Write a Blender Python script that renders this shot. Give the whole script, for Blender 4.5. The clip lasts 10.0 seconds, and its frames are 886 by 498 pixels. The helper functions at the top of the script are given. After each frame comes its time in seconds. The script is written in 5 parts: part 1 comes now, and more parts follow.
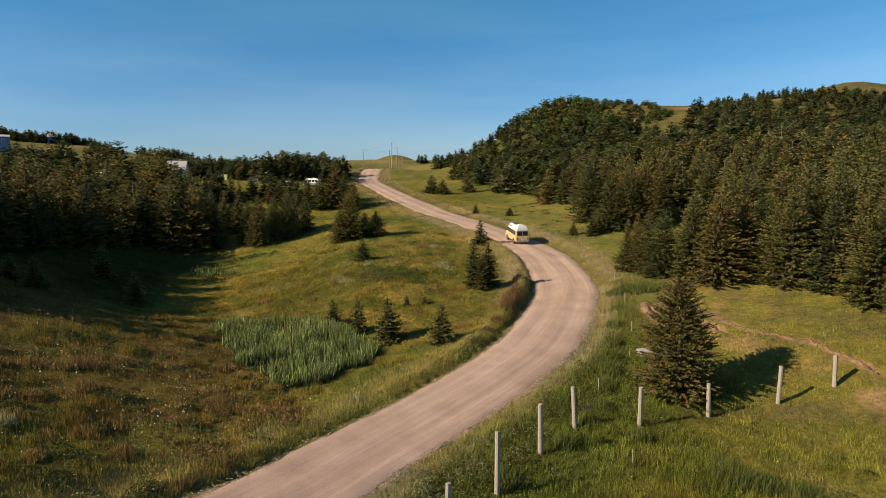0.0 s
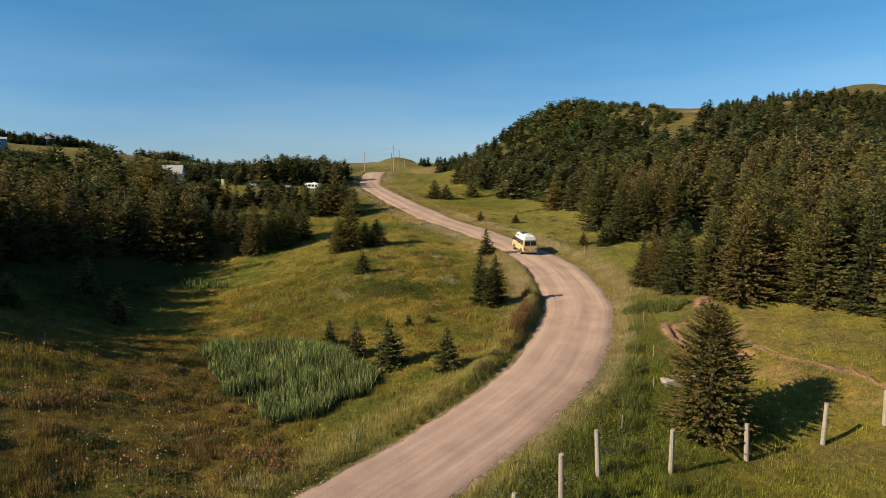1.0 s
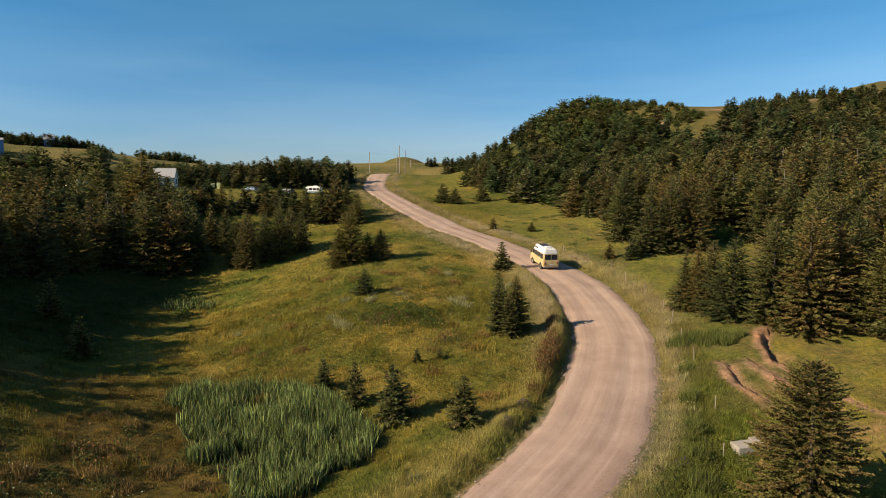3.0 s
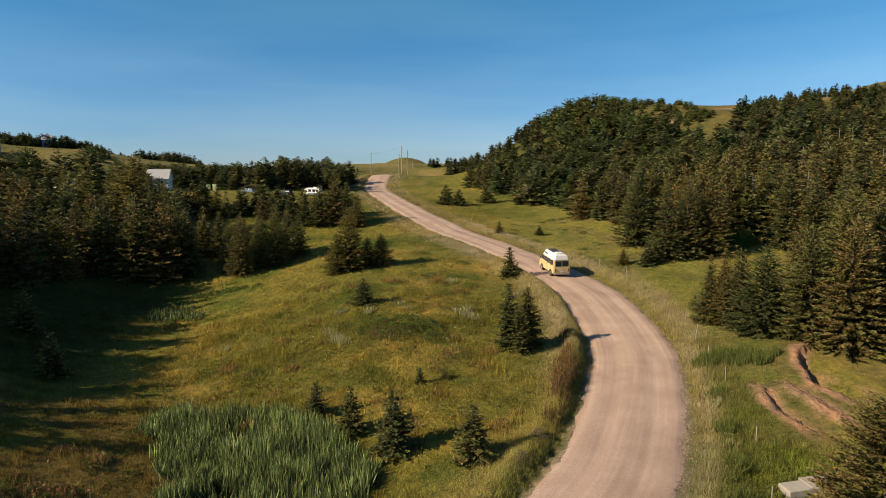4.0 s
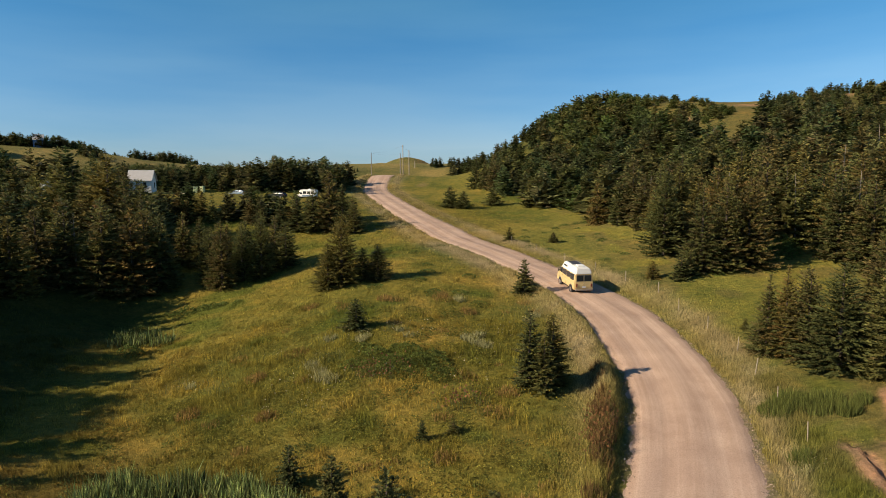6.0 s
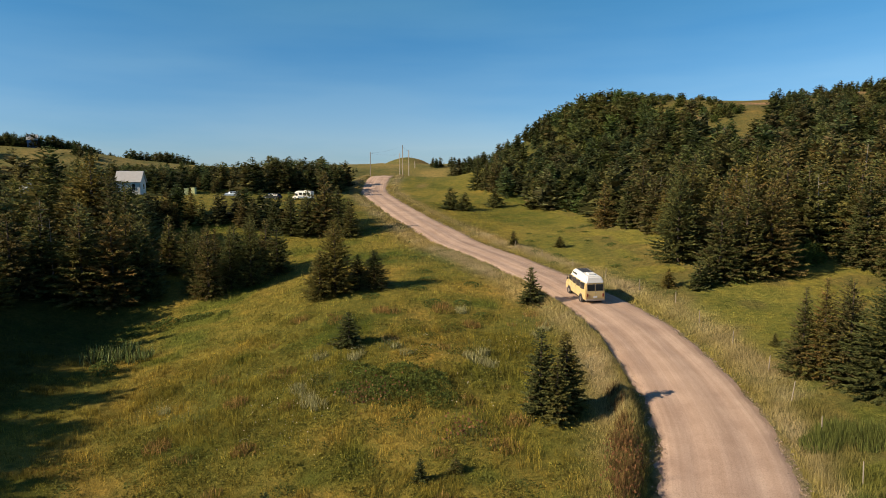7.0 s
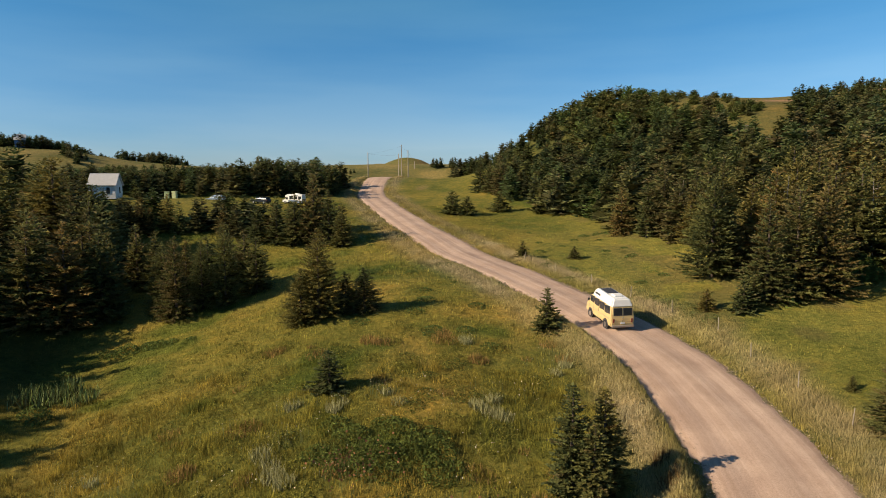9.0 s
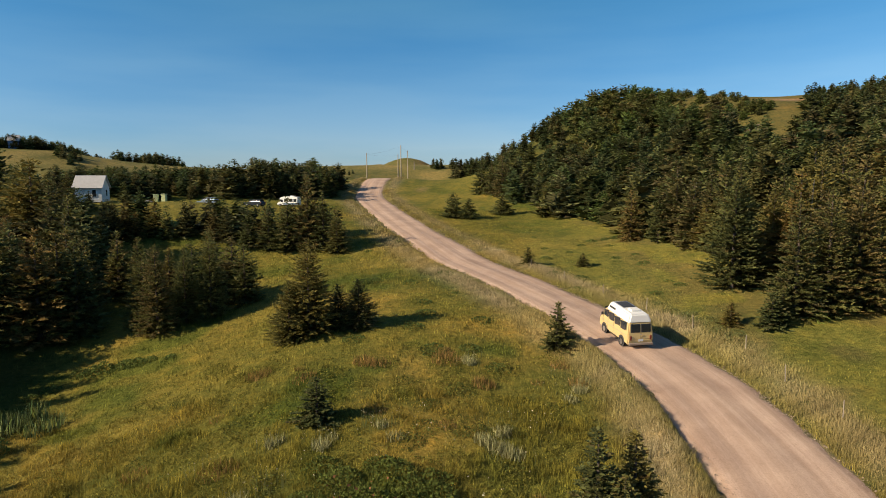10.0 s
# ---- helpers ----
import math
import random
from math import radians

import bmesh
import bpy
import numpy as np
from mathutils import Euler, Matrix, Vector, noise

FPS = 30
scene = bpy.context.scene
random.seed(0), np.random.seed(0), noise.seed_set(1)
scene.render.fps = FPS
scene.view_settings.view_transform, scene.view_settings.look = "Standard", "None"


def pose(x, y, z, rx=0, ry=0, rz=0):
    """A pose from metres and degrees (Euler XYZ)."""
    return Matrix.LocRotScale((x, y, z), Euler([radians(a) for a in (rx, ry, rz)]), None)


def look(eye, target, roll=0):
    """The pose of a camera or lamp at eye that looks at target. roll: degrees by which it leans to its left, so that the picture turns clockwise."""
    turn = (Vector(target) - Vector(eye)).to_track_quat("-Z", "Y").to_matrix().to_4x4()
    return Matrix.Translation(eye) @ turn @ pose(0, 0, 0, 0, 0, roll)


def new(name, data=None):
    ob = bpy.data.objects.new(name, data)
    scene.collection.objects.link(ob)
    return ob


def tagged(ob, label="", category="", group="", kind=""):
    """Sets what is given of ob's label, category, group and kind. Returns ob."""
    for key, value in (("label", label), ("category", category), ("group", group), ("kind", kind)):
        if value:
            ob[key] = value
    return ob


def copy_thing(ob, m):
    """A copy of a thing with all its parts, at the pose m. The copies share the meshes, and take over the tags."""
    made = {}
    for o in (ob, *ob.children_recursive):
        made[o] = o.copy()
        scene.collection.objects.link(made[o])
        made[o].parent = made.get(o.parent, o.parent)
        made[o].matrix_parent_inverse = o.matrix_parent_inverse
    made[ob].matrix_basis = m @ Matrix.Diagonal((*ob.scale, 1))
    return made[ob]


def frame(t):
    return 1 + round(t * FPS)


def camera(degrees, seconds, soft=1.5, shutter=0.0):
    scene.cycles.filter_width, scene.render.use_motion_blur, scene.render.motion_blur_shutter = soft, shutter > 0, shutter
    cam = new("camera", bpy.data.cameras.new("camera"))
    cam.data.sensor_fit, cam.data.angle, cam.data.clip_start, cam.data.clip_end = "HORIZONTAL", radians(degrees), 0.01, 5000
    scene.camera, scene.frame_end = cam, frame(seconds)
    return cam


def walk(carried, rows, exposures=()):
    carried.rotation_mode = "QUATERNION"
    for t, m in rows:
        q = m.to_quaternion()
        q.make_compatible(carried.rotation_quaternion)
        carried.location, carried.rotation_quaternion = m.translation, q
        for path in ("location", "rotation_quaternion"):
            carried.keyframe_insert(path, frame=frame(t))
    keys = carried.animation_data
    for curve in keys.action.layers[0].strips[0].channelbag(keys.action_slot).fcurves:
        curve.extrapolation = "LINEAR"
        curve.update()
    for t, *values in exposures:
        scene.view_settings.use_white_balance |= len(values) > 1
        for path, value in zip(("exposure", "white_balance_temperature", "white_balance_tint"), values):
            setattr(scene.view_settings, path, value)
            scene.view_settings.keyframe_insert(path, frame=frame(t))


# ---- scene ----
cam = camera(71.0, 10.0, soft=0.92)
METRES, EYE, TILT, LEAN, TURN = 40.0, 15.92, 6.5, -2.4, 0.0
ROWS = [
    (0.0, 0.0, 0.0, 0.0, -0.52, -12.62, 2.32),
    (0.5, -0.002, 0.0478, 0.0022, -0.43, -12.54, 2.3),
    (1.0, -0.005, 0.0974, 0.0076, -0.32, -12.48, 2.28),
    (1.5, -0.0086, 0.147, 0.0117, -0.18, -12.48, 2.34),
    (2.0, -0.0119, 0.1955, 0.0132, -0.04, -12.55, 2.34),
    (2.5, -0.0155, 0.2443, 0.0125, 0.08, -12.59, 2.38),
    (3.0, -0.0184, 0.2938, 0.0099, 0.21, -12.57, 2.42),
    (4.5, -0.0267, 0.4456, -0.0005, 0.48, -12.52, 2.51),
    (5.0, -0.0296, 0.4966, -0.004, 0.53, -12.54, 2.53),
    (5.5, -0.0316, 0.5473, -0.0078, 0.58, -12.55, 2.55),
    (7.0, -0.0352, 0.6991, -0.0183, 0.63, -12.54, 2.61),
    (7.5, -0.0355, 0.7495, -0.0214, 0.66, -12.54, 2.62),
    (8.0, -0.0361, 0.7995, -0.0242, 0.68, -12.54, 2.63),
    (8.5, -0.0376, 0.8491, -0.027, 0.68, -12.53, 2.64),
    (9.0, -0.039, 0.8987, -0.0289, 0.67, -12.55, 2.67),
    (9.5, -0.0406, 0.948, -0.0311, 0.66, -12.54, 2.7),
    (10.0, -0.0423, 0.997, -0.0326, 0.67, -12.53, 2.71),
]
walk(cam, [(t, pose(0, 0, EYE, TILT, LEAN, TURN) @ pose(METRES * x, METRES * y, METRES * z, 90 + pitch, roll, yaw)) for t, x, y, z, yaw, pitch, roll in ROWS])

# ---- light: low evening sun from behind on one side, clear sky ----
SUN_TO, SUN_UP = 68.0, 30.0  # the way the shadows fall (degrees from +y towards +x) and the sun's height
world = bpy.data.worlds.new("sky")
scene.world = world
world.use_nodes = True
wn = world.node_tree
sky = wn.nodes.new("ShaderNodeTexSky")
sky.sky_type, sky.sun_disc = "NISHITA", False
sky.sun_elevation, sky.sun_rotation = radians(SUN_UP), radians(SUN_TO + 180)
sky.air_density, sky.dust_density, sky.ozone_density = 1.0, 0.15, 4.0
# clear maritime air: paler towards the horizon, deeper blue above it
aim = wn.nodes.new("ShaderNodeTexCoord")
part_z = wn.nodes.new("ShaderNodeSeparateXYZ")
wn.links.new(aim.outputs["Generated"], part_z.inputs[0])
air = wn.nodes.new("ShaderNodeValToRGB")
air.color_ramp.elements.new(0.3)
air.color_ramp.elements.new(0.65)
for e, (at, col) in zip(air.color_ramp.elements, ((0.02, (0.385, 0.49, 0.665)), (0.27, (0.278, 0.6, 0.69)), (0.6, (0.34, 0.48, 0.52)), (1.0, (0.36, 0.46, 0.5)))):
    e.position, e.color = at, (*col, 1)
wn.links.new(part_z.outputs["Z"], air.inputs[0])
tone = wn.nodes.new("ShaderNodeMix")
tone.data_type, tone.blend_type = "RGBA", "MULTIPLY"
tone.inputs[0].default_value = 1.0
wn.links.new(sky.outputs[0], tone.inputs[6])
wn.links.new(air.outputs[0], tone.inputs[7])
# a thin veil of high cloud
flat = wn.nodes.new("ShaderNodeMapping")
flat.inputs["Scale"].default_value = (1.0, 1.0, 7.0)
wn.links.new(aim.outputs["Generated"], flat.inputs[0])
veil = wn.nodes.new("ShaderNodeTexNoise")
veil.inputs["Scale"].default_value, veil.inputs["Detail"].default_value = 1.6, 5.0
wn.links.new(flat.outputs[0], veil.inputs["Vector"])
thin = wn.nodes.new("ShaderNodeValToRGB")
for e, (at, col) in zip(thin.color_ramp.elements, ((0.38, (0.9, 0.96, 0.98)), (0.66, (1.35, 1.12, 1.02)))):
    e.position, e.color = at, (*col, 1)
wn.links.new(veil.outputs["Fac"], thin.inputs[0])
veiled = wn.nodes.new("ShaderNodeMix")
veiled.data_type, veiled.blend_type = "RGBA", "MULTIPLY"
veiled.inputs[0].default_value = 1.0
wn.links.new(tone.outputs[2], veiled.inputs[6])
wn.links.new(thin.outputs[0], veiled.inputs[7])
wn.links.new(veiled.outputs[2], wn.nodes["Background"].inputs[0])
wn.nodes["Background"].inputs[1].default_value = 0.113
sun = new("sun", bpy.data.lights.new("sun", "SUN"))
sun.data.energy, sun.data.angle, sun.data.color = 4.7, radians(0.55), (1.0, 0.82, 0.58)
sa, se = radians(SUN_TO), radians(SUN_UP)
sun.matrix_world = look((0, 0, 80), (math.sin(sa) * math.cos(se), math.cos(sa) * math.cos(se), 80 - math.sin(se)))
scene.view_settings.exposure = 0.55

# ---- materials ----


def material(name, rough=0.8, metal=0.0, spec=0.3):
    m = bpy.data.materials.new(name)
    m.use_nodes = True
    b = m.node_tree.nodes["Principled BSDF"]
    b.inputs["Roughness"].default_value = rough
    b.inputs["Metallic"].default_value = metal
    b.inputs["Specular IOR Level"].default_value = spec
    return m, m.node_tree.nodes, m.node_tree.links, b


def noise_node(n, l, scale, detail=4.0, vec=None, rough=0.6):
    t = n.new("ShaderNodeTexNoise")
    t.inputs["Scale"].default_value, t.inputs["Detail"].default_value, t.inputs["Roughness"].default_value = scale, detail, rough
    if vec is not None:
        l.new(vec, t.inputs["Vector"])
    return t.outputs["Fac"]


def ramp_node(n, l, fac, stops):
    r = n.new("ShaderNodeValToRGB")
    while len(r.color_ramp.elements) < len(stops):
        r.color_ramp.elements.new(0.5)
    for e, (p, c) in zip(r.color_ramp.elements, stops):
        e.position, e.color = p, (*c, 1)
    l.new(fac, r.inputs[0])
    return r.outputs[0]


def mix_node(n, l, kind, fac, a, b):
    m = n.new("ShaderNodeMix")
    m.data_type, m.blend_type = "RGBA", kind
    for sock, v in ((m.inputs[0], fac), (m.inputs[6], a), (m.inputs[7], b)):
        if isinstance(v, (int, float)):
            sock.default_value = v
        elif isinstance(v, tuple):
            sock.default_value = (*v, 1)
        else:
            l.new(v, sock)
    return m.outputs[2]


def bump_node(n, l, b, height, strength, dist):
    k = n.new("ShaderNodeBump")
    k.inputs["Strength"].default_value, k.inputs["Distance"].default_value = strength, dist
    l.new(height, k.inputs["Height"])
    l.new(k.outputs[0], b.inputs["Normal"])


def plain(name, color, rough=0.6, metal=0.0, spec=0.4, vary=0.25, scale=6.0):
    """Paint, wood, metal and the like: one colour with grain at two scales and a little relief."""
    m, n, l, b = material(name, rough, metal, spec)
    pos = n.new("ShaderNodeTexCoord").outputs["Object"]
    f = mix_node(n, l, "MIX", 0.4, noise_node(n, l, scale, 4, pos), noise_node(n, l, scale * 7, 3, pos))
    dark = tuple(c * (1 - vary) for c in color)
    light = tuple(min(1, c * (1 + vary)) for c in color)
    l.new(ramp_node(n, l, f, [(0.3, dark), (0.7, light)]), b.inputs["Base Color"])
    bump_node(n, l, b, f, 0.15, 0.02)
    return m


def tinted(name, rough=0.9, through_light=0.0, vary=0.5, by_tree=False, grain=0.0, up=0.0):
    """Leaves and blades: the colour lies on the mesh, each leaf a little lighter or darker."""
    m, n, l, b = material(name, rough, 0, 0.1)
    a = n.new("ShaderNodeAttribute")
    a.attribute_name = "tint"
    isl = n.new("ShaderNodeNewGeometry").outputs["Random Per Island"]
    v = ramp_node(n, l, isl, [(0.0, (1 - vary,) * 3), (1.0, (1 + vary,) * 3)])
    col = mix_node(n, l, "MULTIPLY", 1.0, a.outputs["Color"], v)
    l.new(col, b.inputs["Base Color"])
    if grain:
        pos = n.new("ShaderNodeTexCoord").outputs["Object"]
        fine = noise_node(n, l, grain, 3, pos, 0.7)
        col = mix_node(n, l, "MULTIPLY", 1.0, col, ramp_node(n, l, fine, [(0.32, (0.5, 0.5, 0.48)), (0.52, (1, 1, 1)), (0.7, (1.3, 1.27, 1.2))]))
        l.new(col, b.inputs["Base Color"])
        bump_node(n, l, b, fine, 0.7, 0.08)
    if by_tree:
        own = n.new("ShaderNodeObjectInfo").outputs["Random"]
        col = mix_node(n, l, "MULTIPLY", 1.0, col, ramp_node(n, l, own, [(0.0, (0.62, 0.74, 0.78)), (0.4, (0.9, 0.95, 0.95)), (0.75, (1.1, 1.05, 0.95)), (1.0, (1.34, 1.12, 0.92))]))
        l.new(col, b.inputs["Base Color"])
    if up:
        # small leaves scatter light like the mass that they form, not like flat cards
        geo = n.new("ShaderNodeNewGeometry").outputs["Normal"]
        lean_up = n.new("ShaderNodeVectorMath")
        lean_up.operation = "MULTIPLY_ADD"
        l.new(geo, lean_up.inputs[0])
        lean_up.inputs[1].default_value = (1 - up,) * 3
        lean_up.inputs[2].default_value = (0, 0, up)
        unit = n.new("ShaderNodeVectorMath")
        unit.operation = "NORMALIZE"
        l.new(lean_up.outputs[0], unit.inputs[0])
        if grain:
            l.new(unit.outputs[0], [k for k in n if k.bl_idname == "ShaderNodeBump"][0].inputs["Normal"])
        else:
            l.new(unit.outputs[0], b.inputs["Normal"])
    if through_light:
        t = n.new("ShaderNodeBsdfTranslucent")
        l.new(col, t.inputs[0])
        s = n.new("ShaderNodeMixShader")
        s.inputs[0].default_value = through_light
        l.new(b.outputs[0], s.inputs[1])
        l.new(t.outputs[0], s.inputs[2])
        l.new(s.outputs[0], n["Material Output"].inputs[0])
    return m


def ground_material():
    m, n, l, b = material("meadow_soil", 0.95, 0, 0.1)
    pos = n.new("ShaderNodeTexCoord").outputs["Object"]
    a = n.new("ShaderNodeAttribute")
    a.attribute_name = "tint"
    fine = noise_node(n, l, 2.6, 8, pos, 0.75)
    mid = noise_node(n, l, 0.8, 5, pos, 0.7)
    v = ramp_node(n, l, fine, [(0.3, (0.45, 0.5, 0.45)), (0.55, (0.95, 0.95, 0.95)), (0.75, (1.5, 1.4, 1.25))])
    w = ramp_node(n, l, mid, [(0.3, (0.6, 0.7, 0.6)), (0.5, (1, 1, 1)), (0.7, (1.35, 1.2, 1.05))])
    big = ramp_node(n, l, noise_node(n, l, 0.075, 6, pos, 0.65), [(0.35, (0.72, 0.8, 0.75)), (0.5, (1, 1, 1)), (0.65, (1.25, 1.15, 1.1))])
    col = mix_node(n, l, "MULTIPLY", 1.0, mix_node(n, l, "MULTIPLY", 1.0, a.outputs["Color"], v), w)
    col = mix_node(n, l, "MULTIPLY", 1.0, col, big)
    l.new(col, b.inputs["Base Color"])
    bump_node(n, l, b, fine, 0.9, 0.25)
    return m


def road_material():
    m, n, l, b = material("gravel", 0.9, 0, 0.2)
    uv = n.new("ShaderNodeUVMap").outputs[0]
    mp = n.new("ShaderNodeMapping")
    mp.inputs["Scale"].default_value = (2.6, 0.06, 1)
    l.new(uv, mp.inputs[0])
    streak = noise_node(n, l, 1.0, 5, mp.outputs[0], 0.6)
    pos = n.new("ShaderNodeTexCoord").outputs["Object"]
    patch = noise_node(n, l, 0.35, 4, pos)
    grit = noise_node(n, l, 14.0, 4, pos, 0.8)
    base = ramp_node(n, l, streak, [(0.28, (0.41, 0.29, 0.215)), (0.5, (0.475, 0.343, 0.265)), (0.72, (0.56, 0.42, 0.33))])
    col = mix_node(n, l, "MULTIPLY", 1.0, base, ramp_node(n, l, patch, [(0.3, (0.84, 0.8, 0.78)), (0.7, (1.1, 1.09, 1.07))]))
    col = mix_node(n, l, "MULTIPLY", 1.0, col, ramp_node(n, l, grit, [(0.3, (0.7, 0.68, 0.66)), (0.5, (1, 1, 1)), (0.75, (1.2, 1.2, 1.2))]))
    # the lower bend is duller than the straight: its angle to the light, put into the colour
    where = n.new("ShaderNodeSeparateXYZ")
    l.new(pos, where.inputs[0])
    along = n.new("ShaderNodeMapRange")
    along.inputs["From Min"].default_value, along.inputs["From Max"].default_value = 36, 62
    l.new(where.outputs["Y"], along.inputs["Value"])
    col = mix_node(n, l, "MULTIPLY", 1.0, col, ramp_node(n, l, along.outputs[0], [(0.0, (0.82, 0.82, 0.87)), (1.0, (1, 1, 1))]))
    l.new(col, b.inputs["Base Color"])
    bump_node(n, l, b, mix_node(n, l, "MIX", 0.5, grit, streak), 0.6, 0.05)
    return m


MEADOW, ROAD = ground_material(), road_material()
NEEDLE = tinted("spruce_needles", 0.75, 0.25, 0.2, True, 9.0, 0.2)
NEEDLE_FAR = tinted("spruce_needles_far", 0.75, 0.25, 0.16, False, 5.0, 0.2)
BLADE = tinted("grass_blades", 0.8, 0.25, 0.3, False, 0.0, 0.62)
PEBBLE = tinted("road_stones", 0.9, 0.0, 0.25)
BARK = plain("bark", (0.1, 0.075, 0.058), 0.95, vary=0.4, scale=9)
WEATHERED = plain("weathered_wood", (0.33, 0.28, 0.225), 0.9, vary=0.4, scale=9)
YELLOW = plain("yellow_van_paint", (0.63, 0.475, 0.22), 0.35, vary=0.06, scale=2)
WHITE = plain("white_paint", (0.78, 0.77, 0.74), 0.45, vary=0.05, scale=2)
CLAD = plain("white_cladding", (0.72, 0.72, 0.7), 0.7, vary=0.07, scale=3)
ROOFING = plain("pale_roof_sheet", (0.45, 0.44, 0.43), 0.6, vary=0.12, scale=2)
BLUE = plain("blue_cladding", (0.1, 0.19, 0.36), 0.7, vary=0.1, scale=2)
RUBBER = plain("rubber", (0.02, 0.02, 0.02), 0.85, vary=0.3)
BUMPER = plain("weathered_bumper", (0.3, 0.24, 0.19), 0.6, vary=0.15)
CHROME = plain("metal_trim", (0.55, 0.55, 0.55), 0.3, 0.9, vary=0.05)
SILVER = plain("beige_car_paint", (0.36, 0.3, 0.25), 0.35, 0.3, vary=0.04, scale=2)
STEELBLUE = plain("blue_grey_car_paint", (0.22, 0.29, 0.38), 0.3, 0.3, vary=0.04, scale=2)
BLACKCAR = plain("dark_car_paint", (0.03, 0.035, 0.045), 0.25, 0.2, vary=0.05, scale=2)
GLASS = plain("dark_window_glass", (0.025, 0.03, 0.035), 0.06, 0, 0.8, vary=0.2)
RED = plain("red_lamp", (0.2, 0.03, 0.02), 0.3, vary=0.05)
BIN = plain("pale_painted_wood", (0.5, 0.54, 0.28), 0.7, vary=0.12)
STONE = plain("grey_stone", (0.16, 0.13, 0.11), 0.95, vary=0.4, scale=3)
CONCRETE = plain("pale_concrete", (0.36, 0.32, 0.27), 0.95, vary=0.2, scale=4)
DARK = plain("dark_trim", (0.05, 0.05, 0.055), 0.6, vary=0.2)

# ---- mesh helpers ----


def mesh_of(name, verts, faces, mat, tint=None, smooth=False):
    """A mesh from arrays: verts (n, 3), faces (m, 3 or 4), and a colour for each vertex."""
    verts, faces = np.asarray(verts, np.float32), np.asarray(faces, np.int32)
    me = bpy.data.meshes.new(name)
    k = faces.shape[1]
    me.vertices.add(len(verts))
    me.vertices.foreach_set("co", verts.ravel())
    me.loops.add(faces.size)
    me.loops.foreach_set("vertex_index", faces.ravel())
    me.polygons.add(len(faces))
    me.polygons.foreach_set("loop_start", np.arange(0, faces.size, k, dtype=np.int32))
    me.update(calc_edges=True)
    if tint is not None:
        c = np.ones((len(verts), 4), np.float32)
        c[:, :3] = tint
        me.attributes.new("tint", "FLOAT_COLOR", "POINT").data.foreach_set("color", c.ravel())
    if smooth:
        me.polygons.foreach_set("use_smooth", np.ones(len(faces), bool))
    me.materials.append(mat)
    return me


def part(name, bm, mat, parent, label=""):
    me = bpy.data.meshes.new(name)
    bm.to_mesh(me)
    bm.free()
    me.materials.append(mat)
    ob = new(name, me)
    ob.parent = parent
    return tagged(ob, label)


def box(size, at=(0, 0, 0), bevel=0.0, taper=None):
    """A box on its base centre; taper: scale of the top in x and y; bevel rounds its edges."""
    bm = bmesh.new()
    bmesh.ops.create_cube(bm, size=1)
    for v in bm.verts:
        top = v.co.z > 0
        v.co = Vector((v.co.x * size[0], v.co.y * size[1], (v.co.z + 0.5) * size[2]))
        if top and taper:
            v.co.x, v.co.y = v.co.x * taper[0], v.co.y * taper[1]
    if bevel:
        bmesh.ops.bevel(bm, geom=bm.edges[:], offset=bevel, segments=2, affect="EDGES", profile=0.5)
    bmesh.ops.translate(bm, verts=bm.verts, vec=at)
    return bm


def rod(r1, r2, length, at=(0, 0, 0), axis="z", sides=10, bevel=0.0):
    bm = bmesh.new()
    bmesh.ops.create_cone(bm, cap_ends=True, segments=sides, radius1=r1, radius2=r2, depth=length)
    if bevel:
        bmesh.ops.bevel(bm, geom=[e for e in bm.edges if len(e.link_faces) == 2 and e.calc_face_angle(0) > 1], offset=bevel, segments=2, affect="EDGES")
    bmesh.ops.translate(bm, verts=bm.verts, vec=(0, 0, length / 2))
    if axis == "x":
        bmesh.ops.rotate(bm, verts=bm.verts, matrix=Matrix.Rotation(radians(90), 3, "Y"))
    if axis == "y":
        bmesh.ops.rotate(bm, verts=bm.verts, matrix=Matrix.Rotation(radians(-90), 3, "X"))
    bmesh.ops.translate(bm, verts=bm.verts, vec=at)
    return bm


def profile(points, width, axis="x", bevel=0.0, at=(0, 0, 0)):
    """A side outline (along y, up z) drawn out to a width along x, with rounded edges."""
    bm = bmesh.new()
    a = [bm.verts.new((-width / 2, p[0], p[1])) for p in points]
    b = [bm.verts.new((width / 2, p[0], p[1])) for p in points]
    n = len(points)
    bm.faces.new(a)
    bm.faces.new(b[::-1])
    for i in range(n):
        bm.faces.new((a[i], b[i], b[(i + 1) % n], a[(i + 1) % n]))
    bmesh.ops.recalc_face_normals(bm, faces=bm.faces)
    if bevel:
        bmesh.ops.bevel(bm, geom=bm.edges[:], offset=bevel, segments=2, affect="EDGES")
    bmesh.ops.translate(bm, verts=bm.verts, vec=at)
    return bm


def thing(name, m, label, category, group="", kind=""):
    ob = new(name)
    ob.matrix_world = m
    return tagged(ob, label, category, group, kind)


